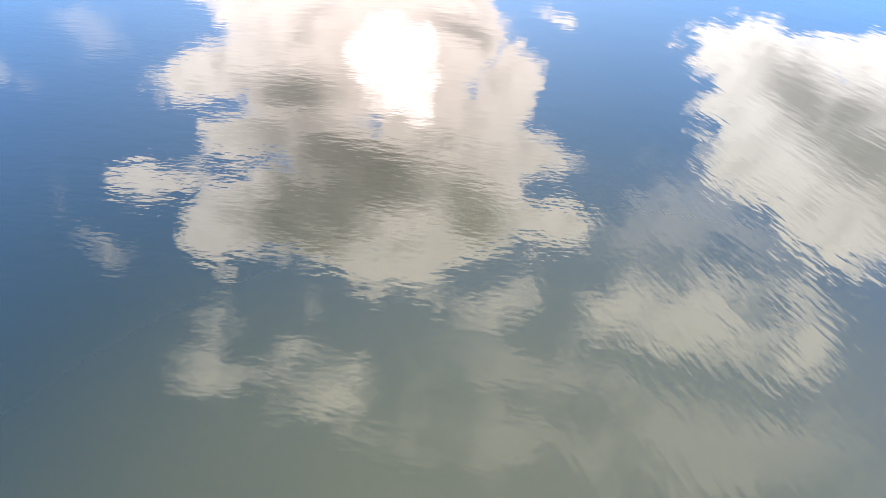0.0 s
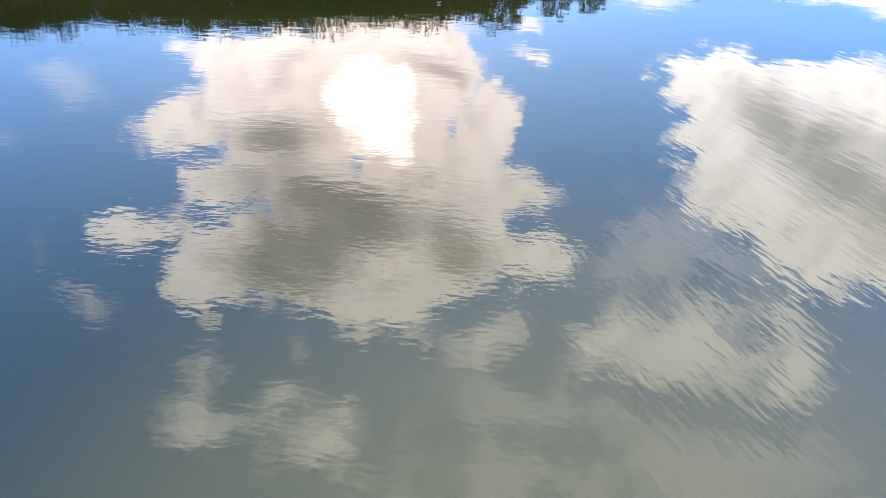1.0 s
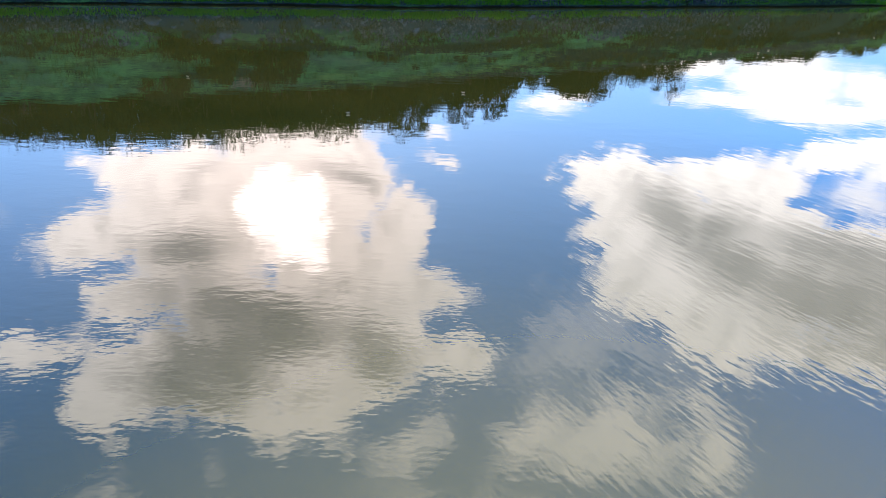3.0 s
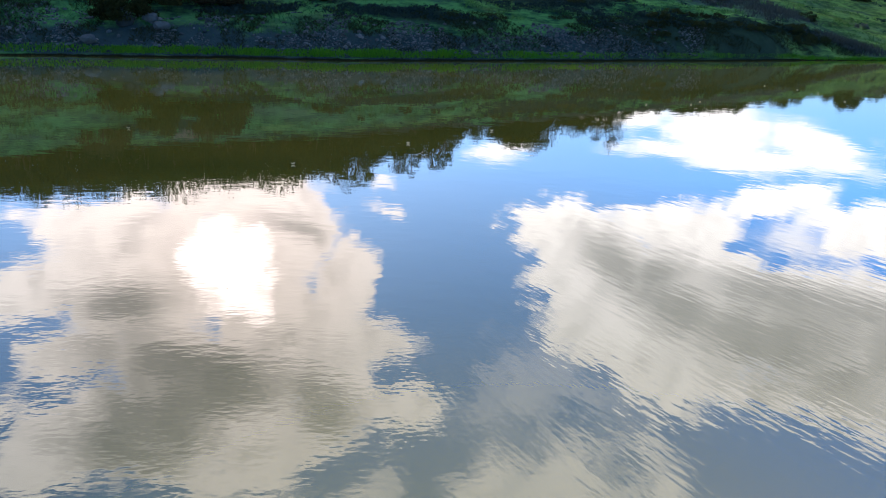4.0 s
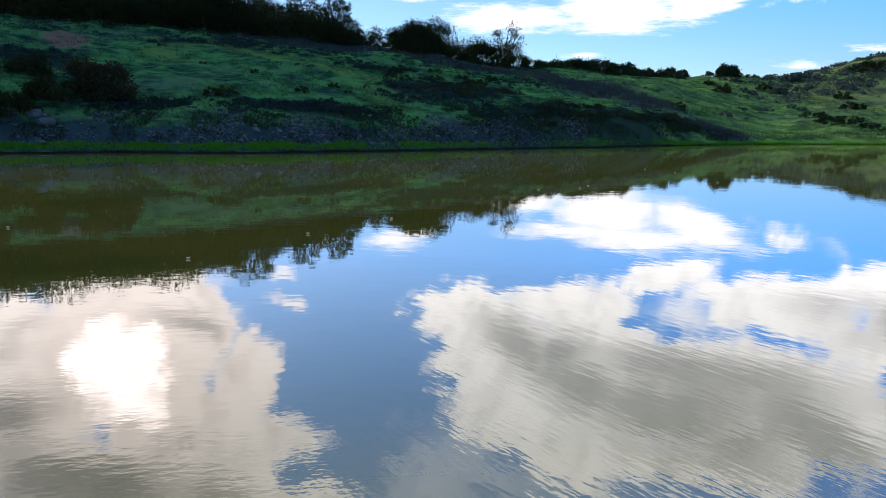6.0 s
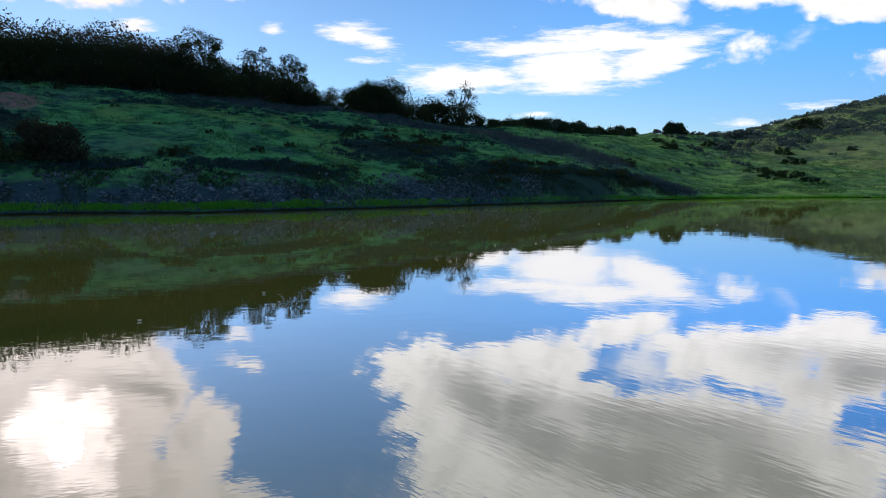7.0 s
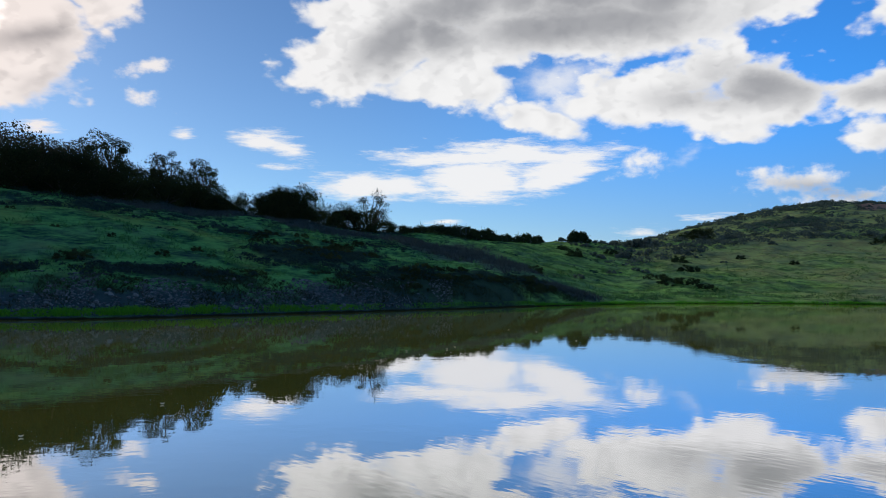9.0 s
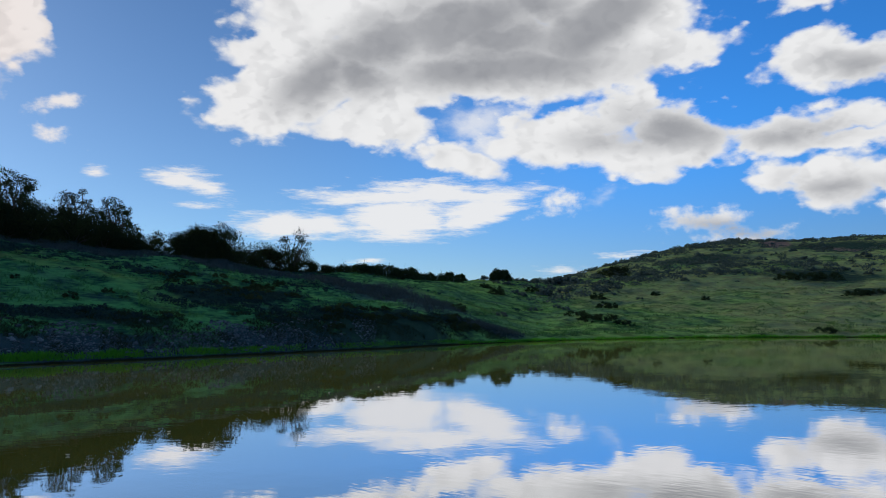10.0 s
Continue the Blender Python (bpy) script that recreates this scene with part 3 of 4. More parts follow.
def build_water():
    fan = np.arange(-180, 180, 1.0)
    edge = np.interp(fan, AZ, SHORE) + 0.9
    steps = np.array([0.55, 1.0])
    x, y = polar(fan[:, None], edge[:, None] * steps[None])
    n, k = x.shape
    idx = np.arange(n * k).reshape(n, k)
    nxt = np.roll(idx, -1, 0)
    quads = np.stack([idx[:, :-1], idx[:, 1:], nxt[:, 1:], nxt[:, :-1]], -1).reshape(-1, 4).tolist()
    quads += [[n * k, i, j] for i, j in zip(idx[:, 0].tolist(), nxt[:, 0].tolist())]
    verts = np.vstack([np.stack([x, y, x * 0], -1).reshape(-1, 3), [0, 0, 0]])
    me = bpy.data.meshes.new("water")
    me.from_pydata(verts.tolist(), [], [f[::-1] for f in quads])
    return tagged(part("water", me, WATER), "still murky green pond water mirroring clouds and hills", "pond", kind="structure")


build_ground()
build_water()


# ---- grass, sedge and stones ----
def blades(name, x, y, tall, wide, lean, rng):
    """Single grass blades at the given places, each a bent pair of triangles."""
    n = len(x)
    z, _ = lie(x, y)
    turn, bend = rng.uniform(0, 2 * math.pi, n), rng.uniform(0, 2 * math.pi, n)
    w = np.stack([np.cos(turn), np.sin(turn), np.zeros(n)], -1) * (wide / 2)[:, None]
    foot = np.stack([x, y, z - 0.03], -1)
    out = np.stack([np.cos(bend), np.sin(bend), np.zeros(n)], -1) * (lean * tall)[:, None]
    up = np.array([0, 0, 1.0]) * tall[:, None]
    v = np.stack([foot - w, foot + w, foot + 0.55 * up + 0.3 * out + 0.6 * w, foot + up + out], 1).reshape(-1, 3)
    b = np.arange(n)[:, None] * 4
    f = np.concatenate([b + [0, 1, 2], b + [0, 2, 3]], 1).reshape(-1, 3)
    return mesh_of(name, v, f)


def scatter(rng, n, az, near, beyond, power=1.0):
    a = rng.uniform(az[0], az[1], n)
    ds = np.interp(a, AZ, SHORE)
    r = ds + near + (beyond - near) * rng.uniform(0, 1, n) ** power
    return polar(a, r)


def build_grass():
    rng = np.random.default_rng(5)
    x, y = scatter(rng, 9000, (-62, 48), 1.2, 45, 1.3)
    keep = (vnoise(x, y, 3.0, 41) > -0.25) & (np.maximum(patch_at(DARK_SCRUB, x, y) * 1.6, patch_at(GREY_WEEDS, x, y) * 1.3) < rng.uniform(0.1, 1.0, len(x)))
    x, y = x[keep], y[keep]
    k = 12
    size = np.repeat(rng.uniform(0.5, 1.3, len(x)) * (0.75 + 0.5 * vnoise(x, y, 5, 43)), k)
    spread = rng.normal(0, 0.16, (2, len(x) * k))
    x, y = np.repeat(x, k) + spread[0], np.repeat(y, k) + spread[1]
    me = blades("hill_grass", x, y, 0.22 * size * rng.uniform(0.6, 1.3, len(x)), rng.uniform(0.02, 0.05, len(x)), rng.uniform(0.2, 0.9, len(x)), rng)
    tagged(part("hill_grass", me, GRASS), "tufted green spring grass covering the hillside", "grass", kind="stuff")
    x, y = scatter(rng, 220000, (-62, 50), -0.45, 0.6)
    past = lie(x, y)[1]
    keep = (vnoise(x, y, 1.6, 47) + rng.uniform(-0.4, 0.4, len(x)) > -0.2) & (past > np.where(x < 9, 0.09, 0.0)) & (past < np.where(x < 9, 0.30, 0.18))
    x, y = x[keep], y[keep]
    tall = rng.uniform(0.08, 0.21, len(x)) * np.interp(x, [-8, 4, 9, 12], [1.0, 0.6, 0.7, 1.1]) * (1 + 0.6 * vnoise(x, y, 1.1, 48))
    me = blades("sedge", x, y, tall, rng.uniform(0.015, 0.035, len(x)), rng.uniform(0.1, 0.5, len(x)), rng)
    tagged(part("shore_sedge", me, REED), "bright green sedge fringe along the waterline", "grass", kind="stuff")


def build_dry_weeds():
    rng = np.random.default_rng(7)
    az, r = rng.uniform(-24, 18, 16000), rng.uniform(44, 64, 16000)
    x, y = polar(az, r)
    keep = patches(GREY_WEEDS, az, r) + 0.2 * vnoise(x, y, 2.5, 45) > rng.uniform(0.25, 1.0, len(x))
    x, y = (np.repeat(c[keep], 10) + rng.normal(0, 0.14, keep.sum() * 10) for c in (x, y))
    me = blades("dry_weeds", x, y, rng.uniform(0.12, 0.34, len(x)), rng.uniform(0.015, 0.04, len(x)), rng.uniform(0.1, 0.7, len(x)), rng)
    tagged(part("dry_weeds", me, ASH), "blue-grey dry weed stalks below the ridge thicket", "weeds", kind="stuff")


def build_dry_stalks():
    rng = np.random.default_rng(8)
    az = rng.uniform(2.8, 12.2, 70)
    x, y = polar(az, 77.5 + np.maximum(az - 8, 0) * 3 + rng.uniform(-1, 1, 70))
    me = blades("dry_stalks", x, y, rng.uniform(1.0, 1.9, 70), rng.uniform(0.03, 0.05, 70), rng.uniform(0.02, 0.25, 70), rng)
    tagged(part("dry_stalks", me, ASH), "thin tall dry stalks standing over the saddle hedge", "weeds", kind="stuff")


def build_bank_weeds():
    rng = np.random.default_rng(6)
    x, y = scatter(rng, 8000, (-62, 16), 0.3, 3.8)
    x, y = (np.repeat(c, 9) + rng.normal(0, 0.10, len(c) * 9) for c in (x, y))
    keep = vnoise(x, y, 1.3, 49) > -0.1
    x, y = x[keep], y[keep]
    me = blades("bank_weeds", x, y, rng.uniform(0.05, 0.17, len(x)), rng.uniform(0.012, 0.03, len(x)), rng.uniform(0.3, 1.1, len(x)), rng)
    tagged(part("bank_weeds", me, HEATH), "dark weedy tufts between the bank stones", "weeds", kind="stuff")


def pebble(rng, size):
    """A worn stone of twenty faces."""
    bm = bmesh.new()
    bmesh.ops.create_icosphere(bm, subdivisions=1, radius=0.5)
    for v in bm.verts:
        v.co *= 1 + rng.uniform(-0.28, 0.28)
        v.co = Vector((v.co.x * size[0], v.co.y * size[1], v.co.z * size[2]))
    co = np.array([v.co[:] for v in bm.verts])
    fa = np.array([[v.index for v in f.verts] for f in bm.faces])
    bm.free()
    return co, fa


def build_stones():
    rng = np.random.default_rng(9)
    kinds = [pebble(rng, (1, rng.uniform(0.6, 1), rng.uniform(0.45, 0.8))) for _ in range(8)]
    x, y = scatter(rng, 24000, (-52, 6), -0.2, 2.7)
    past = lie(x, y)[1]
    keep = (vnoise(x, y, 1.6, 51) > -0.35 + 0.25 * past) & (past > 0.12)
    x, y = x[keep], y[keep]
    z, _ = lie(x, y)
    vs, fs, base = [], [], 0
    for i in range(len(x)):
        co, fa = kinds[i % 8]
        t, s = rng.uniform(0, 6.28), rng.uniform(0.035, 0.10) * (1.8 if rng.uniform() < 0.06 else 1)
        c, d = math.cos(t) * s, math.sin(t) * s
        vs.append(np.stack([co[:, 0] * c - co[:, 1] * d + x[i], co[:, 0] * d + co[:, 1] * c + y[i], co[:, 2] * s + z[i] + 0.1 * s], -1))
        fs.append(fa + base)
        base += len(co)
    base = bpy.data.objects["ground"]
    shared = [mesh_of("stone", co, fa) for co, fa in kinds]
    x, y = scatter(rng, 420, (-46, 4), 0.1, 2.2)
    z, past = lie(x, y)
    for i in [k for k in range(len(x)) if past[k] > 0.2][:240]:
        ob = part("stone", shared[i % 8], STONE, base)
        size = rng.uniform(0.12, 0.26)
        ob.matrix_basis = pose(x[i], y[i], z[i] + 0.08 * size, 0, 0, rng.uniform(0, 360)) @ Matrix.Scale(size, 4)
    me = mesh_of("shore_stones", np.vstack(vs), np.vstack(fs))
    tagged(part("shore_stones", me, STONE), "loose grey stones lining the pond bank", "stones", kind="stuff")


build_grass()
build_dry_weeds()
build_dry_stalks()
build_bank_weeds()
build_stones()


# ---- shrubs and small trees ----
def tube(points, radii, sides=5):
    """A tapered limb through the points."""
    vs, fs = [], []
    for i, (p, rad) in enumerate(zip(points, radii)):
        d = np.array(points[min(i + 1, len(points) - 1)]) - np.array(points[max(i - 1, 0)])
        d /= np.linalg.norm(d) + 1e-9
        s = np.cross(d, [0.31, 0.95, 0.1])
        s /= np.linalg.norm(s)
        t = np.cross(d, s)
        for k in range(sides):
            a = 2 * math.pi * k / sides
            vs.append(np.array(p) + rad * (math.cos(a) * s + math.sin(a) * t))
    for i in range(len(points) - 1):
        for k in range(sides):
            j = (k + 1) % sides
            fs.append([i * sides + k, i * sides + j, (i + 1) * sides + j, (i + 1) * sides + k])
    return np.array(vs), np.array(fs)


def shrub(name, seed, wide, tall, clumps, leaves, leaf, foliage, label, category, stem=0.15, gap=0.0, group=""):
    """A shrub or small tree: forked limbs and a crown of small leaves in uneven clumps."""
    rng = np.random.default_rng(seed)
    base = new(name)
    a = rng.uniform(0, 2 * math.pi, clumps)
    h = rng.uniform(0.0, 1.0, clumps) ** (0.7 if stem > 0.3 else 1.15)
    reach = np.sqrt(np.clip(1 - (h * 0.92) ** 2.2, 0.03, 1)) * rng.uniform(0.35, 1.0, clumps) ** 0.5
    heart = np.stack([np.cos(a) * reach * wide / 2, np.sin(a) * reach * wide / 2, tall * (stem + (0.92 - stem) * h) * rng.uniform(0.85, 1.05, clumps)], -1)
    vs, fs, n = [], [], 0
    for i in range(min(clumps, 16 if tall > 1.3 else 7)):
        tip = heart[i]
        mid = tip * [0.45, 0.45, 0.5] + rng.normal(0, 0.05 * tall, 3)
        v, f = tube([[rng.normal(0, 0.03), rng.normal(0, 0.03), -0.1], mid, tip * [1, 1, 1.02]], [0.03 * tall * 0.6, 0.014 * tall, 0.004 * tall], 5)
        vs.append(v), fs.append(f + n)
        n += len(v)
    part("trunk", mesh_of("trunk", np.vstack(vs), np.vstack(fs), True), BARK, base)
    pick = rng.integers(0, clumps, leaves)
    size = rng.uniform(0.13, 0.26, clumps) * (1 - gap) * min(wide, tall * 1.4)
    off = rng.normal(0, 1, (leaves, 3))
    off *= (np.abs(rng.normal(0.75, 0.22, leaves)) / np.linalg.norm(off, axis=1))[:, None]
    c = heart[pick] + off * size[pick][:, None] * [1, 1, 0.75]
    c[:, 2] = np.maximum(c[:, 2], 0.03)
    p, q = rng.normal(0, 1, (leaves, 3)), rng.normal(0, 1, (leaves, 3))
    p /= np.linalg.norm(p, axis=1)[:, None]
    q -= p * np.sum(p * q, 1)[:, None]
    q /= np.linalg.norm(q, axis=1)[:, None]
    s = (leaf * rng.uniform(0.6, 1.3, leaves))[:, None]
    v = np.stack([c - p * s, c + q * s * 0.45, c + p * s, c - q * s * 0.45], 1).reshape(-1, 3)
    f = np.arange(leaves * 4).reshape(-1, 4)
    part("crown", mesh_of("crown", v, f), foliage, base)
    return tagged(base, label, category, group)


def spot(az, r, turn=0.0, scale=1.0, sink=0.05):
    x, y = polar(az, r)
    return pose(x, y, ground_z(x, y) - sink * scale, 0, 0, turn) @ Matrix.Scale(scale, 4)


def set_thing(ob, m):
    ob.matrix_basis = m
    return ob


def plant(first, rows, rng, sink=0.05):
    """Sets the first of a kind and its copies at (azimuth, distance, scale)."""
    for i, (az, r, size) in enumerate(rows):
        m = spot(az, r, rng.uniform(0, 360), 1.0, sink)
        ob = first if i == 0 else copy_thing(first, m)
        ob.matrix_basis = m
        ob.scale = (size, size, size * rng.uniform(0.92, 1.1))


def build_ridge_shrubs():
    rng = np.random.default_rng(12)
    tag = "shrubs along the ridge"
    dark = "dense dark evergreen shrub on the grassy ridge"
    a = shrub("ridge_shrub", 1, 5.4, 3.6, 34, 11000, 0.09, OAK, dark, "shrub", 0.04, group=tag)
    b = shrub("ridge_shrub", 2, 5.0, 3.3, 30, 10000, 0.09, OAK, dark, "shrub", 0.04, group=tag)
    c = shrub("ridge_shrub", 3, 4.4, 2.7, 26, 5000, 0.095, OAK, dark, "shrub", 0.04, group=tag)
    plant(a, [(-63, 53, 0.95), (-54, 53, 1.0), (-46, 53, 0.95), (-39, 53.5, 0.95), (-34.5, 54, 0.92), (-30.5, 54.5, 0.95), (-26.0, 55.5, 0.95), (-21.6, 57, 0.92), (-16.6, 59.5, 0.78), (-12.9, 61, 0.76)], rng, 0.45)
    plant(b, [(-58, 53, 0.95), (-50, 53, 0.95), (-42, 53, 0.98), (-36.5, 53.5, 0.92), (-32.5, 54, 0.95), (-28, 55, 0.92), (-23.5, 56, 0.98), (-19, 58, 0.92), (-14.4, 60, 0.80), (-7.6, 62.5, 0.80), (-6.9, 62.8, 0.94), (-6.2, 62.5, 0.96)], rng, 0.45)
    low = [(-29, 52.5, 0.75), (-26.8, 53.5, 0.75), (-22, 55, 0.85), (-20, 56, 0.82), (-17.8, 57, 0.82), (-15.5, 58, 0.82), (-13.5, 59.5, 0.78), (-11.8, 61, 0.7), (-10.6, 61.5, 0.8), (-3.7, 63.5, 0.76), (-2.8, 64.5, 0.95), (-1.5, 65.5, 0.92), (0.2, 67, 0.72), (1.6, 69, 0.55), (3.0, 71, 0.42), (24.4, 107.8, 0.75)]
    plant(c, low + [(az, 58.5 + 0.10 * (az + 30), 0.58) for az in np.arange(-31, -5.2, 1.35) if abs(az + 9.3) > 1.1], rng, 0.45)
    f = shrub("ridge_shrub", 4, 4.2, 2.6, 40, 6600, 0.072, RUST, "grey-brown brushy scrub behind the dark ridge thicket", "shrub", 0.04, group=tag)
    brush = [(az, 58.2 + 0.05 * (az + 30), np.interp(az, [-61, -55, -53, -51, -45, -41, -38, -22], [1.0, 1.0, 1.4, 1.0, 1.05, 1.25, 1.4, 1.36]) + 0.08 * math.sin(az * 1.7)) for az in np.arange(-61, -20.5, 1.9)]
    plant(f, brush, rng, 0.25)
    h = shrub("ridge_shrub", 5, 2.7, 1.7, 60, 9000, 0.11, HEATH, "round dense bush alone on the low saddle", "shrub", 0.02, group=tag)
    plant(h, [(15.5, 99.6, 1.0)], rng, 0.2)
    airy = "open-crowned small tree with thin twiggy branches on the ridge"
    for seed, az, r, wide, tall, n in ((31, -19.4, 58.5, 3.6, 5.1, 3400), (32, -15.3, 60.5, 3.2, 4.1, 1500), (33, -12.7, 61, 2.8, 4.0, 1900), (35, -0.4, 67, 3.2, 3.9, 1100)):
        set_thing(shrub("small_tree", seed, wide, tall, 30, n, 0.085, OAK, airy, "tree", 0.32, 0.3, "small trees on the ridge"), spot(az, r))


def build_slope_shrubs():
    rng = np.random.default_rng(14)
    for seed, az, r, wide, tall, n, foliage, label in (
            (41, -29.4, 33.9, 2.7, 1.6, 7000, RUST, "broad brown-topped dark shrub on the grassy slope"), (45, -31.6, 33.7, 3.0, 0.9, 5000, OAK, "low dark skirt of scrub beside a taller shrub"),
            (42, -35.1, 32.5, 2.4, 1.0, 4200, OAK, "dark rounded shrub above the stony bank"), (43, -33.3, 37.0, 1.6, 1.05, 3000, HEATH, "dark rounded shrub higher on the slope"),
            (44, -37.0, 40.5, 2.6, 1.4, 3600, RUST, "brown shrub beside a bare patch on the slope")):
        set_thing(shrub("bank_shrub", seed, wide, tall, 34, n, 0.07, foliage, label, "shrub", 0.02), spot(az, r))
    small = "low dark shrub dotted on the green slope"
    d = shrub("low_shrub", 51, 1.6, 0.75, 22, 2400, 0.055, HEATH, small, "shrub", 0.03, group="low shrubs on the slope")
    g = shrub("low_shrub", 53, 2.2, 0.6, 26, 1050, 0.07, HEATH, "wide flat dark shrub hugging the slope", "shrub", 0.03, group="low shrubs on the slope")
    e = shrub("sage_bush", 52, 1.7, 0.6, 20, 560, 0.125, SAGE, "grey-green sage bush on the open hill", "shrub", 0.03, group="sage bushes on the hills")
    rows = [(-20.8, 34.1, 0.62), (-21.8, 34.2, 0.5), (-15.4, 35.6, 0.45), (-13.1, 37.7, 0.38), (-18.8, 39.3, 0.3), (-3.2, 45.5, 0.5), (-9.8, 57.5, 0.45), (23.2, 112, 1.3), (15.2, 73.3, 1.1), (17.9, 84, 0.9), (19.1, 85, 0.9),
            (23.3, 75.4, 1.0), (22.8, 82.7, 1.1), (23.9, 77.3, 0.75), (12.2, 54, 0.9), (-1.3, 47.4, 0.5), (34.2, 57.9, 0.25), (14.3, 80, 0.8), (27.0, 90, 0.7), (30.5, 84, 0.6)]
    plant(d, rows, rng)
    rows = [(21.2, 64.3, 1.0), (22.3, 62.2, 1.05), (23.4, 60.4, 1.1), (24.6, 59.7, 0.8), (37.2, 103.8, 1.7), (36.0, 103, 1.5), (38.5, 105, 1.7), (40.2, 92, 1.4), (41.3, 93, 1.2), (38.1, 60.8, 0.8), (-2.6, 45.4, 0.9)]
    # two thickets: one on the middle slope, one low over the water
    rows += [(rng.normal(-5.0, 2.6), rng.uniform(39.5, 47), rng.uniform(0.25, 0.6)) for _ in range(30)]
    for _ in range(40):
        az = rng.uniform(2.5, 14.3)
        rows.append((az, float(np.interp(az, AZ, SHORE)) + rng.uniform(0.9, 5.5), rng.uniform(0.25, 0.65)))
    rows += [(rng.uniform(-44, 8), rng.uniform(35, 58), rng.uniform(0.12, 0.3)) for _ in range(22)]
    plant(g, rows, rng)
    k = shrub("hedge_bush", 54, 2.2, 1.15, 30, 2400, 0.08, HEATH, "dark bush in the low hedge along the saddle", "shrub", 0.02, group="hedge on the saddle")
    plant(k, [(az, 78 + 2 * math.sin(az * 2.1) + max(az - 8, 0) * 3, rng.uniform(0.8, 1.25)) for az in np.arange(2.4, 12.6, 0.5)], rng)
    rows = [(az, 80 + 3 * math.sin(az * 2.1) + max(az - 8, 0) * 3, rng.uniform(0.9, 1.35)) for az in np.arange(2.6, 12.4, 0.8)]
    rows += [(19.6, 101, 1.7), (20.3, 102, 1.9), (21.0, 103, 1.6), (17.0, 100, 0.9), (18.2, 100, 0.8)]
    for i in range(190):
        az = rng.uniform(14, 50)
        dr = np.interp(az, AZ, RIDGE)
        rows.append((az, dr * rng.uniform(0.3, 1.0) ** 0.55, 0.2 + 0.95 * rng.uniform(0, 1) ** 2.4))
    plant(e, rows, rng)


def scrub_field(name, x, y, size, k, leaf, foliage, label, rng):
    """Countless small tufts, each of k leaves in a low dome."""
    z, _ = lie(x, y)
    size = np.repeat(size, k)[:, None]
    off = rng.normal(0, 1, (len(size), 3))
    off *= (rng.uniform(0.5, 1, len(off)) / np.linalg.norm(off, axis=1))[:, None]
    c = np.repeat(np.stack([x, y, z], -1), k, 0) + np.abs(off) * [0, 0, 1] * size * 0.7 + off * [1, 1, 0] * size
    p, q = rng.normal(0, 1, c.shape), rng.normal(0, 1, c.shape)
    p *= leaf * size / np.linalg.norm(p, axis=1)[:, None]
    q *= 0.65 * leaf * size / np.linalg.norm(q, axis=1)[:, None]
    v = np.stack([c - p, c + q, c + p, c - q], 1).reshape(-1, 3)
    me = mesh_of(name, v, np.arange(len(v)).reshape(-1, 4))
    tagged(part(name, me, foliage), label, "scrub", kind="stuff")


def build_far_scrub():
    rng = np.random.default_rng(15)
    n = 8500
    az = rng.uniform(17, 52, n)
    r = np.interp(az, AZ, RIDGE) * rng.uniform(0.36, 1.0, n) ** 0.5
    x, y = polar(az, r)
    keep = (vnoise(x, y, 16, 71) + 0.6 * rng.uniform(-1, 1, n) > -0.1) & (rng.uniform(17, 26, n) < az)
    x, y = x[keep], y[keep]
    scrub_field("far_scrub", x, y, 0.2 + 0.75 * rng.uniform(0, 1, len(x)) ** 1.8, 36, 0.2, SAGE, "grey-green scrub speckling the far hillside", rng)
    # herb tufts over the near slope, in drifts that run along it
    n = 26000
    az = rng.uniform(-50, 17, n)
    ds, dr = np.interp(az, AZ, SHORE), np.interp(az, AZ, RIDGE)
    x, y = polar(az, ds + 2.4 + (dr - ds - 3) * rng.uniform(0, 1, n) ** 1.2)
    keep = vnoise(x, y * 1.6, 6, 73) + 0.35 * rng.uniform(-1, 1, n) + 1.2 * patches(DARK_SCRUB, az, np.hypot(x, y)) > 0.45
    x, y = x[keep], y[keep]
    scrub_field("slope_herbs", x, y, 0.06 + 0.24 * rng.uniform(0, 1, len(x)) ** 2.0, 22, 0.24, HERB, "blue-green herb tufts in drifts on the slope", rng)


build_ridge_shrubs()
build_slope_shrubs()
build_far_scrub()


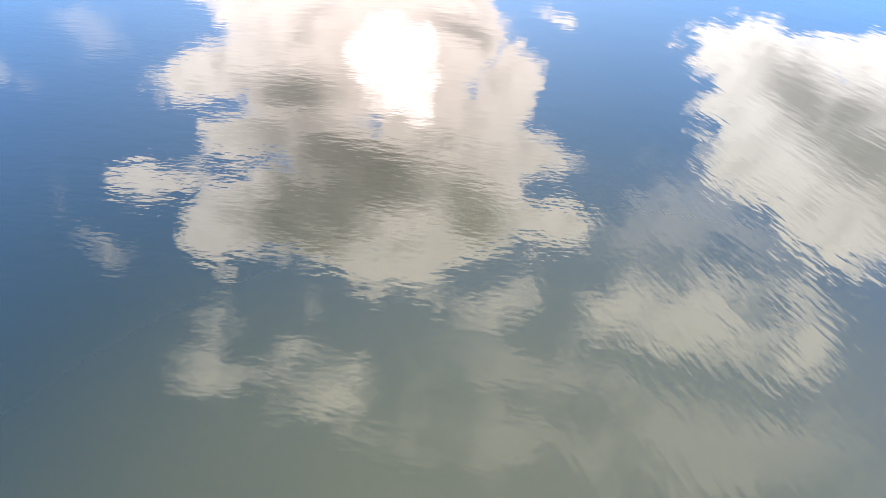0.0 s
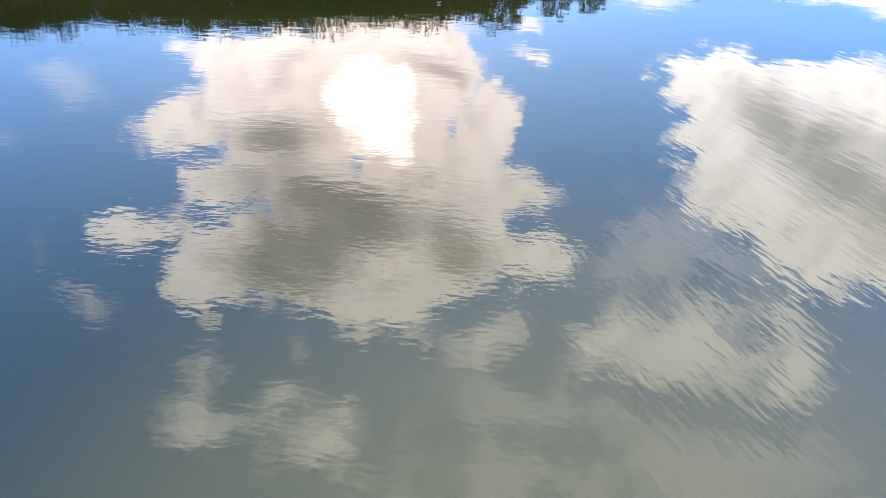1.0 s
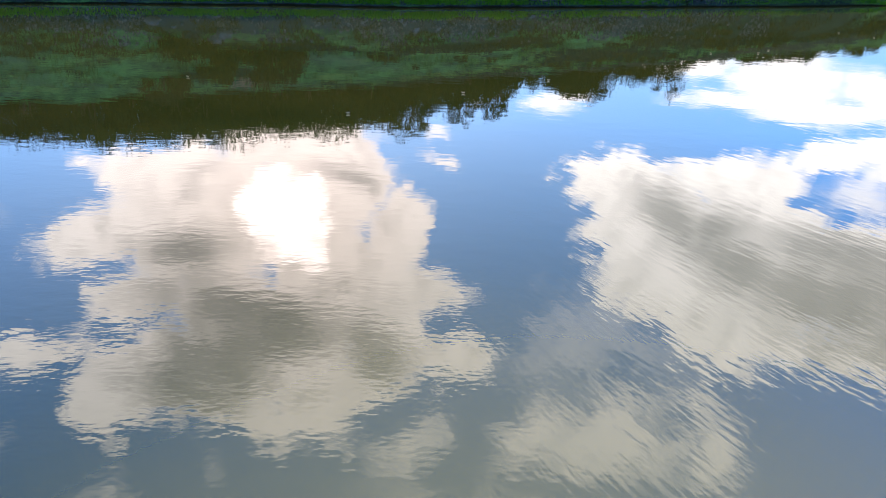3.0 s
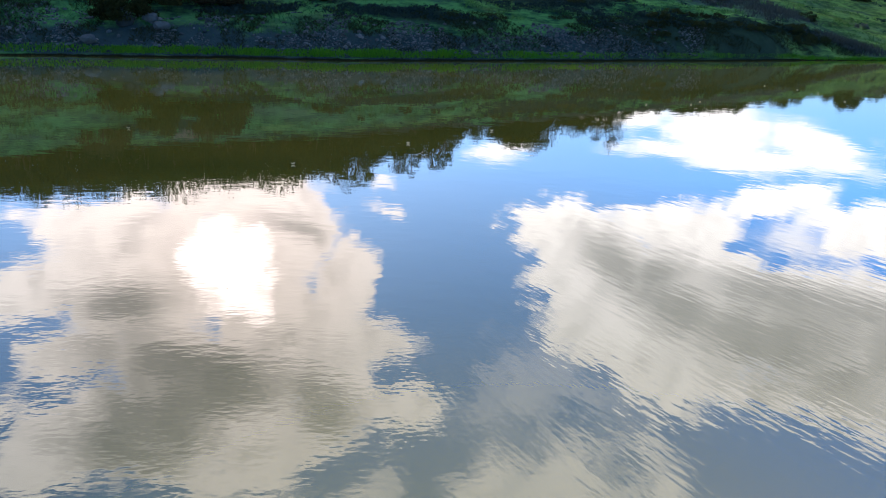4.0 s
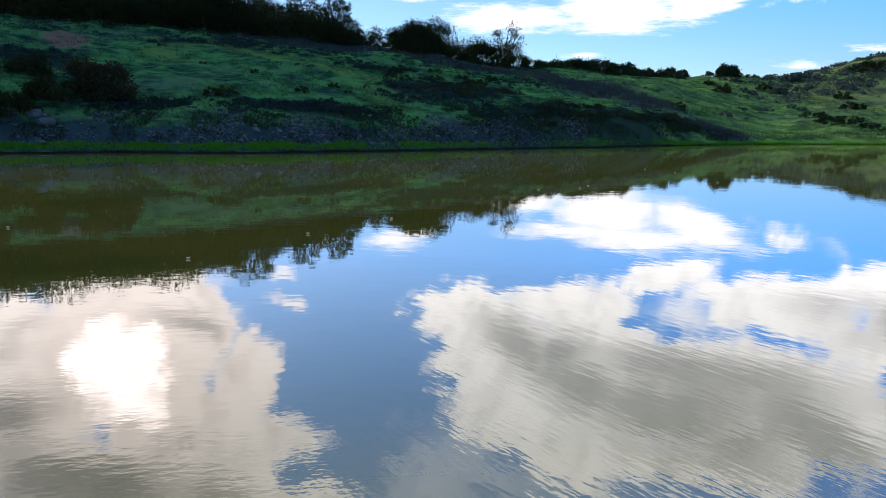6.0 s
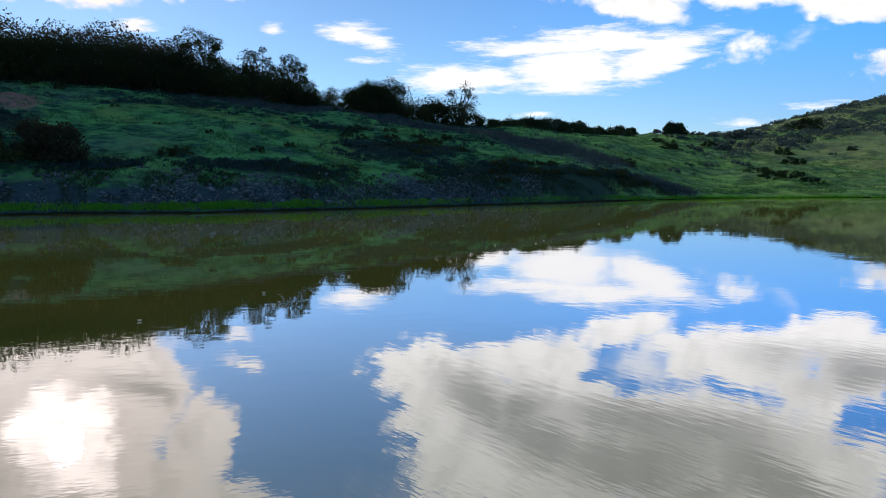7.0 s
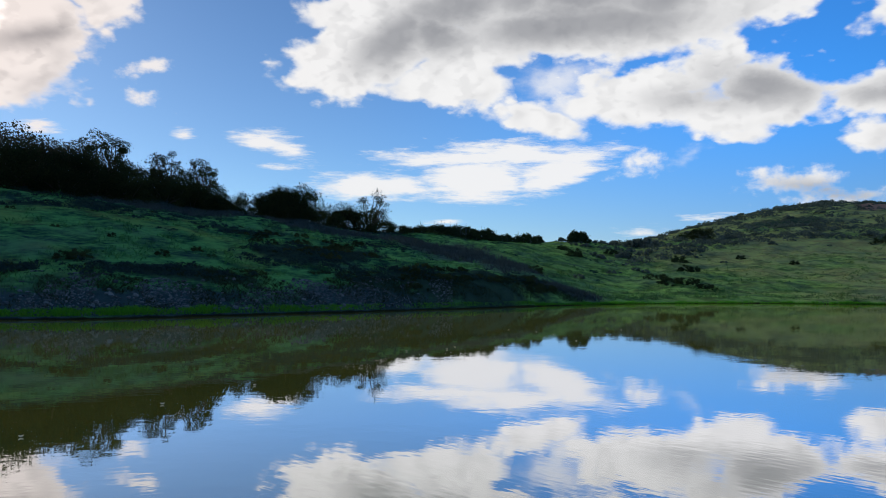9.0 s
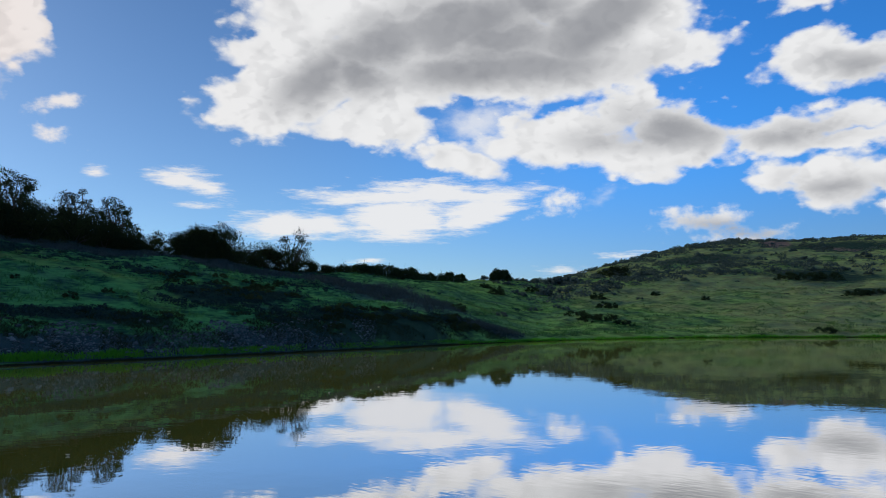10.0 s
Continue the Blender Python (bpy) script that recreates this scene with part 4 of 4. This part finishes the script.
# ---- boulders on the bank ----
def build_boulders():
    rng = np.random.default_rng(20)
    for az, past, size in ((-34.9, 1.2, 0.75), (-33.3, 1.5, 0.6), (-32.6, 1.1, 0.6), (-37.3, 0.35, 0.6)):
        bm = bmesh.new()
        bmesh.ops.create_icosphere(bm, subdivisions=3, radius=0.5)
        for v in bm.verts:
            v.co *= 1 + 0.35 * noise.noise(v.co * 2.2 + Vector((az, 0, 0))) + 0.1 * noise.noise(v.co * 6)
            v.co.z *= 0.62
        me = bpy.data.meshes.new("boulder")
        bm.to_mesh(me), bm.free()
        r = float(np.interp(az, AZ, SHORE)) + past
        ob = part("boulder", me, STONE)
        ob.matrix_basis = spot(az, r, rng.uniform(0, 360), 1.0, -0.1)
        ob.scale = (size, size * 0.8, size)
        tagged(ob, "grey weathered boulder on the stony pond bank", "rock", "boulders on the bank")


build_boulders()


# ---- bits adrift on the pond ----
def build_flotsam():
    m, N = material("pale_dry_leaf")
    place = N.add("ShaderNodeNewGeometry").outputs["Position"]
    N.add("ShaderNodeOutputMaterial", {0: N.add("ShaderNodeBsdfPrincipled", {"Base Color": N.mix(N.noise(place, 40.0), (0.45, 0.40, 0.30, 1), (0.75, 0.72, 0.62, 1)), "Roughness": 0.6})})
    rng = np.random.default_rng(30)
    u, v = np.meshgrid(np.linspace(-1, 1, 7), np.linspace(-1, 1, 4))
    x, y = u * 0.024, v * 0.010 * np.sqrt(np.clip(1 - u * u * 0.96, 0, 1))
    z = 0.010 * u * u + 0.012 * v * v + 0.004
    idx = np.arange(28).reshape(4, 7)
    quads = np.stack([idx[:-1, :-1], idx[:-1, 1:], idx[1:, 1:], idx[1:, :-1]], -1).reshape(-1, 4)
    me = mesh_of("floating_leaf", np.stack([x, y, z], -1).reshape(-1, 3), quads, True)
    for az, r in ((10.3, 23.7), (12.4, 22.8), (18.7, 24.5), (13.7, 22.0), (5.6, 17.1), (-8.8, 11.7), (1.2, 14.4), (2.5, 16.6), (6.2, 17.8), (-15.2, 10.3), (15.4, 20.0), (-35.4, 12.0), (-24.0, 8.8)):
        ob = part("floating_leaf", me, m)
        px, py = polar(az, r)
        ob.matrix_basis = pose(px, py, 0.001, 0, 0, rng.uniform(-40, 40))
        tagged(ob, "pale curled dry leaf floating on the pond", "leaf", "leaves afloat")


build_flotsam()
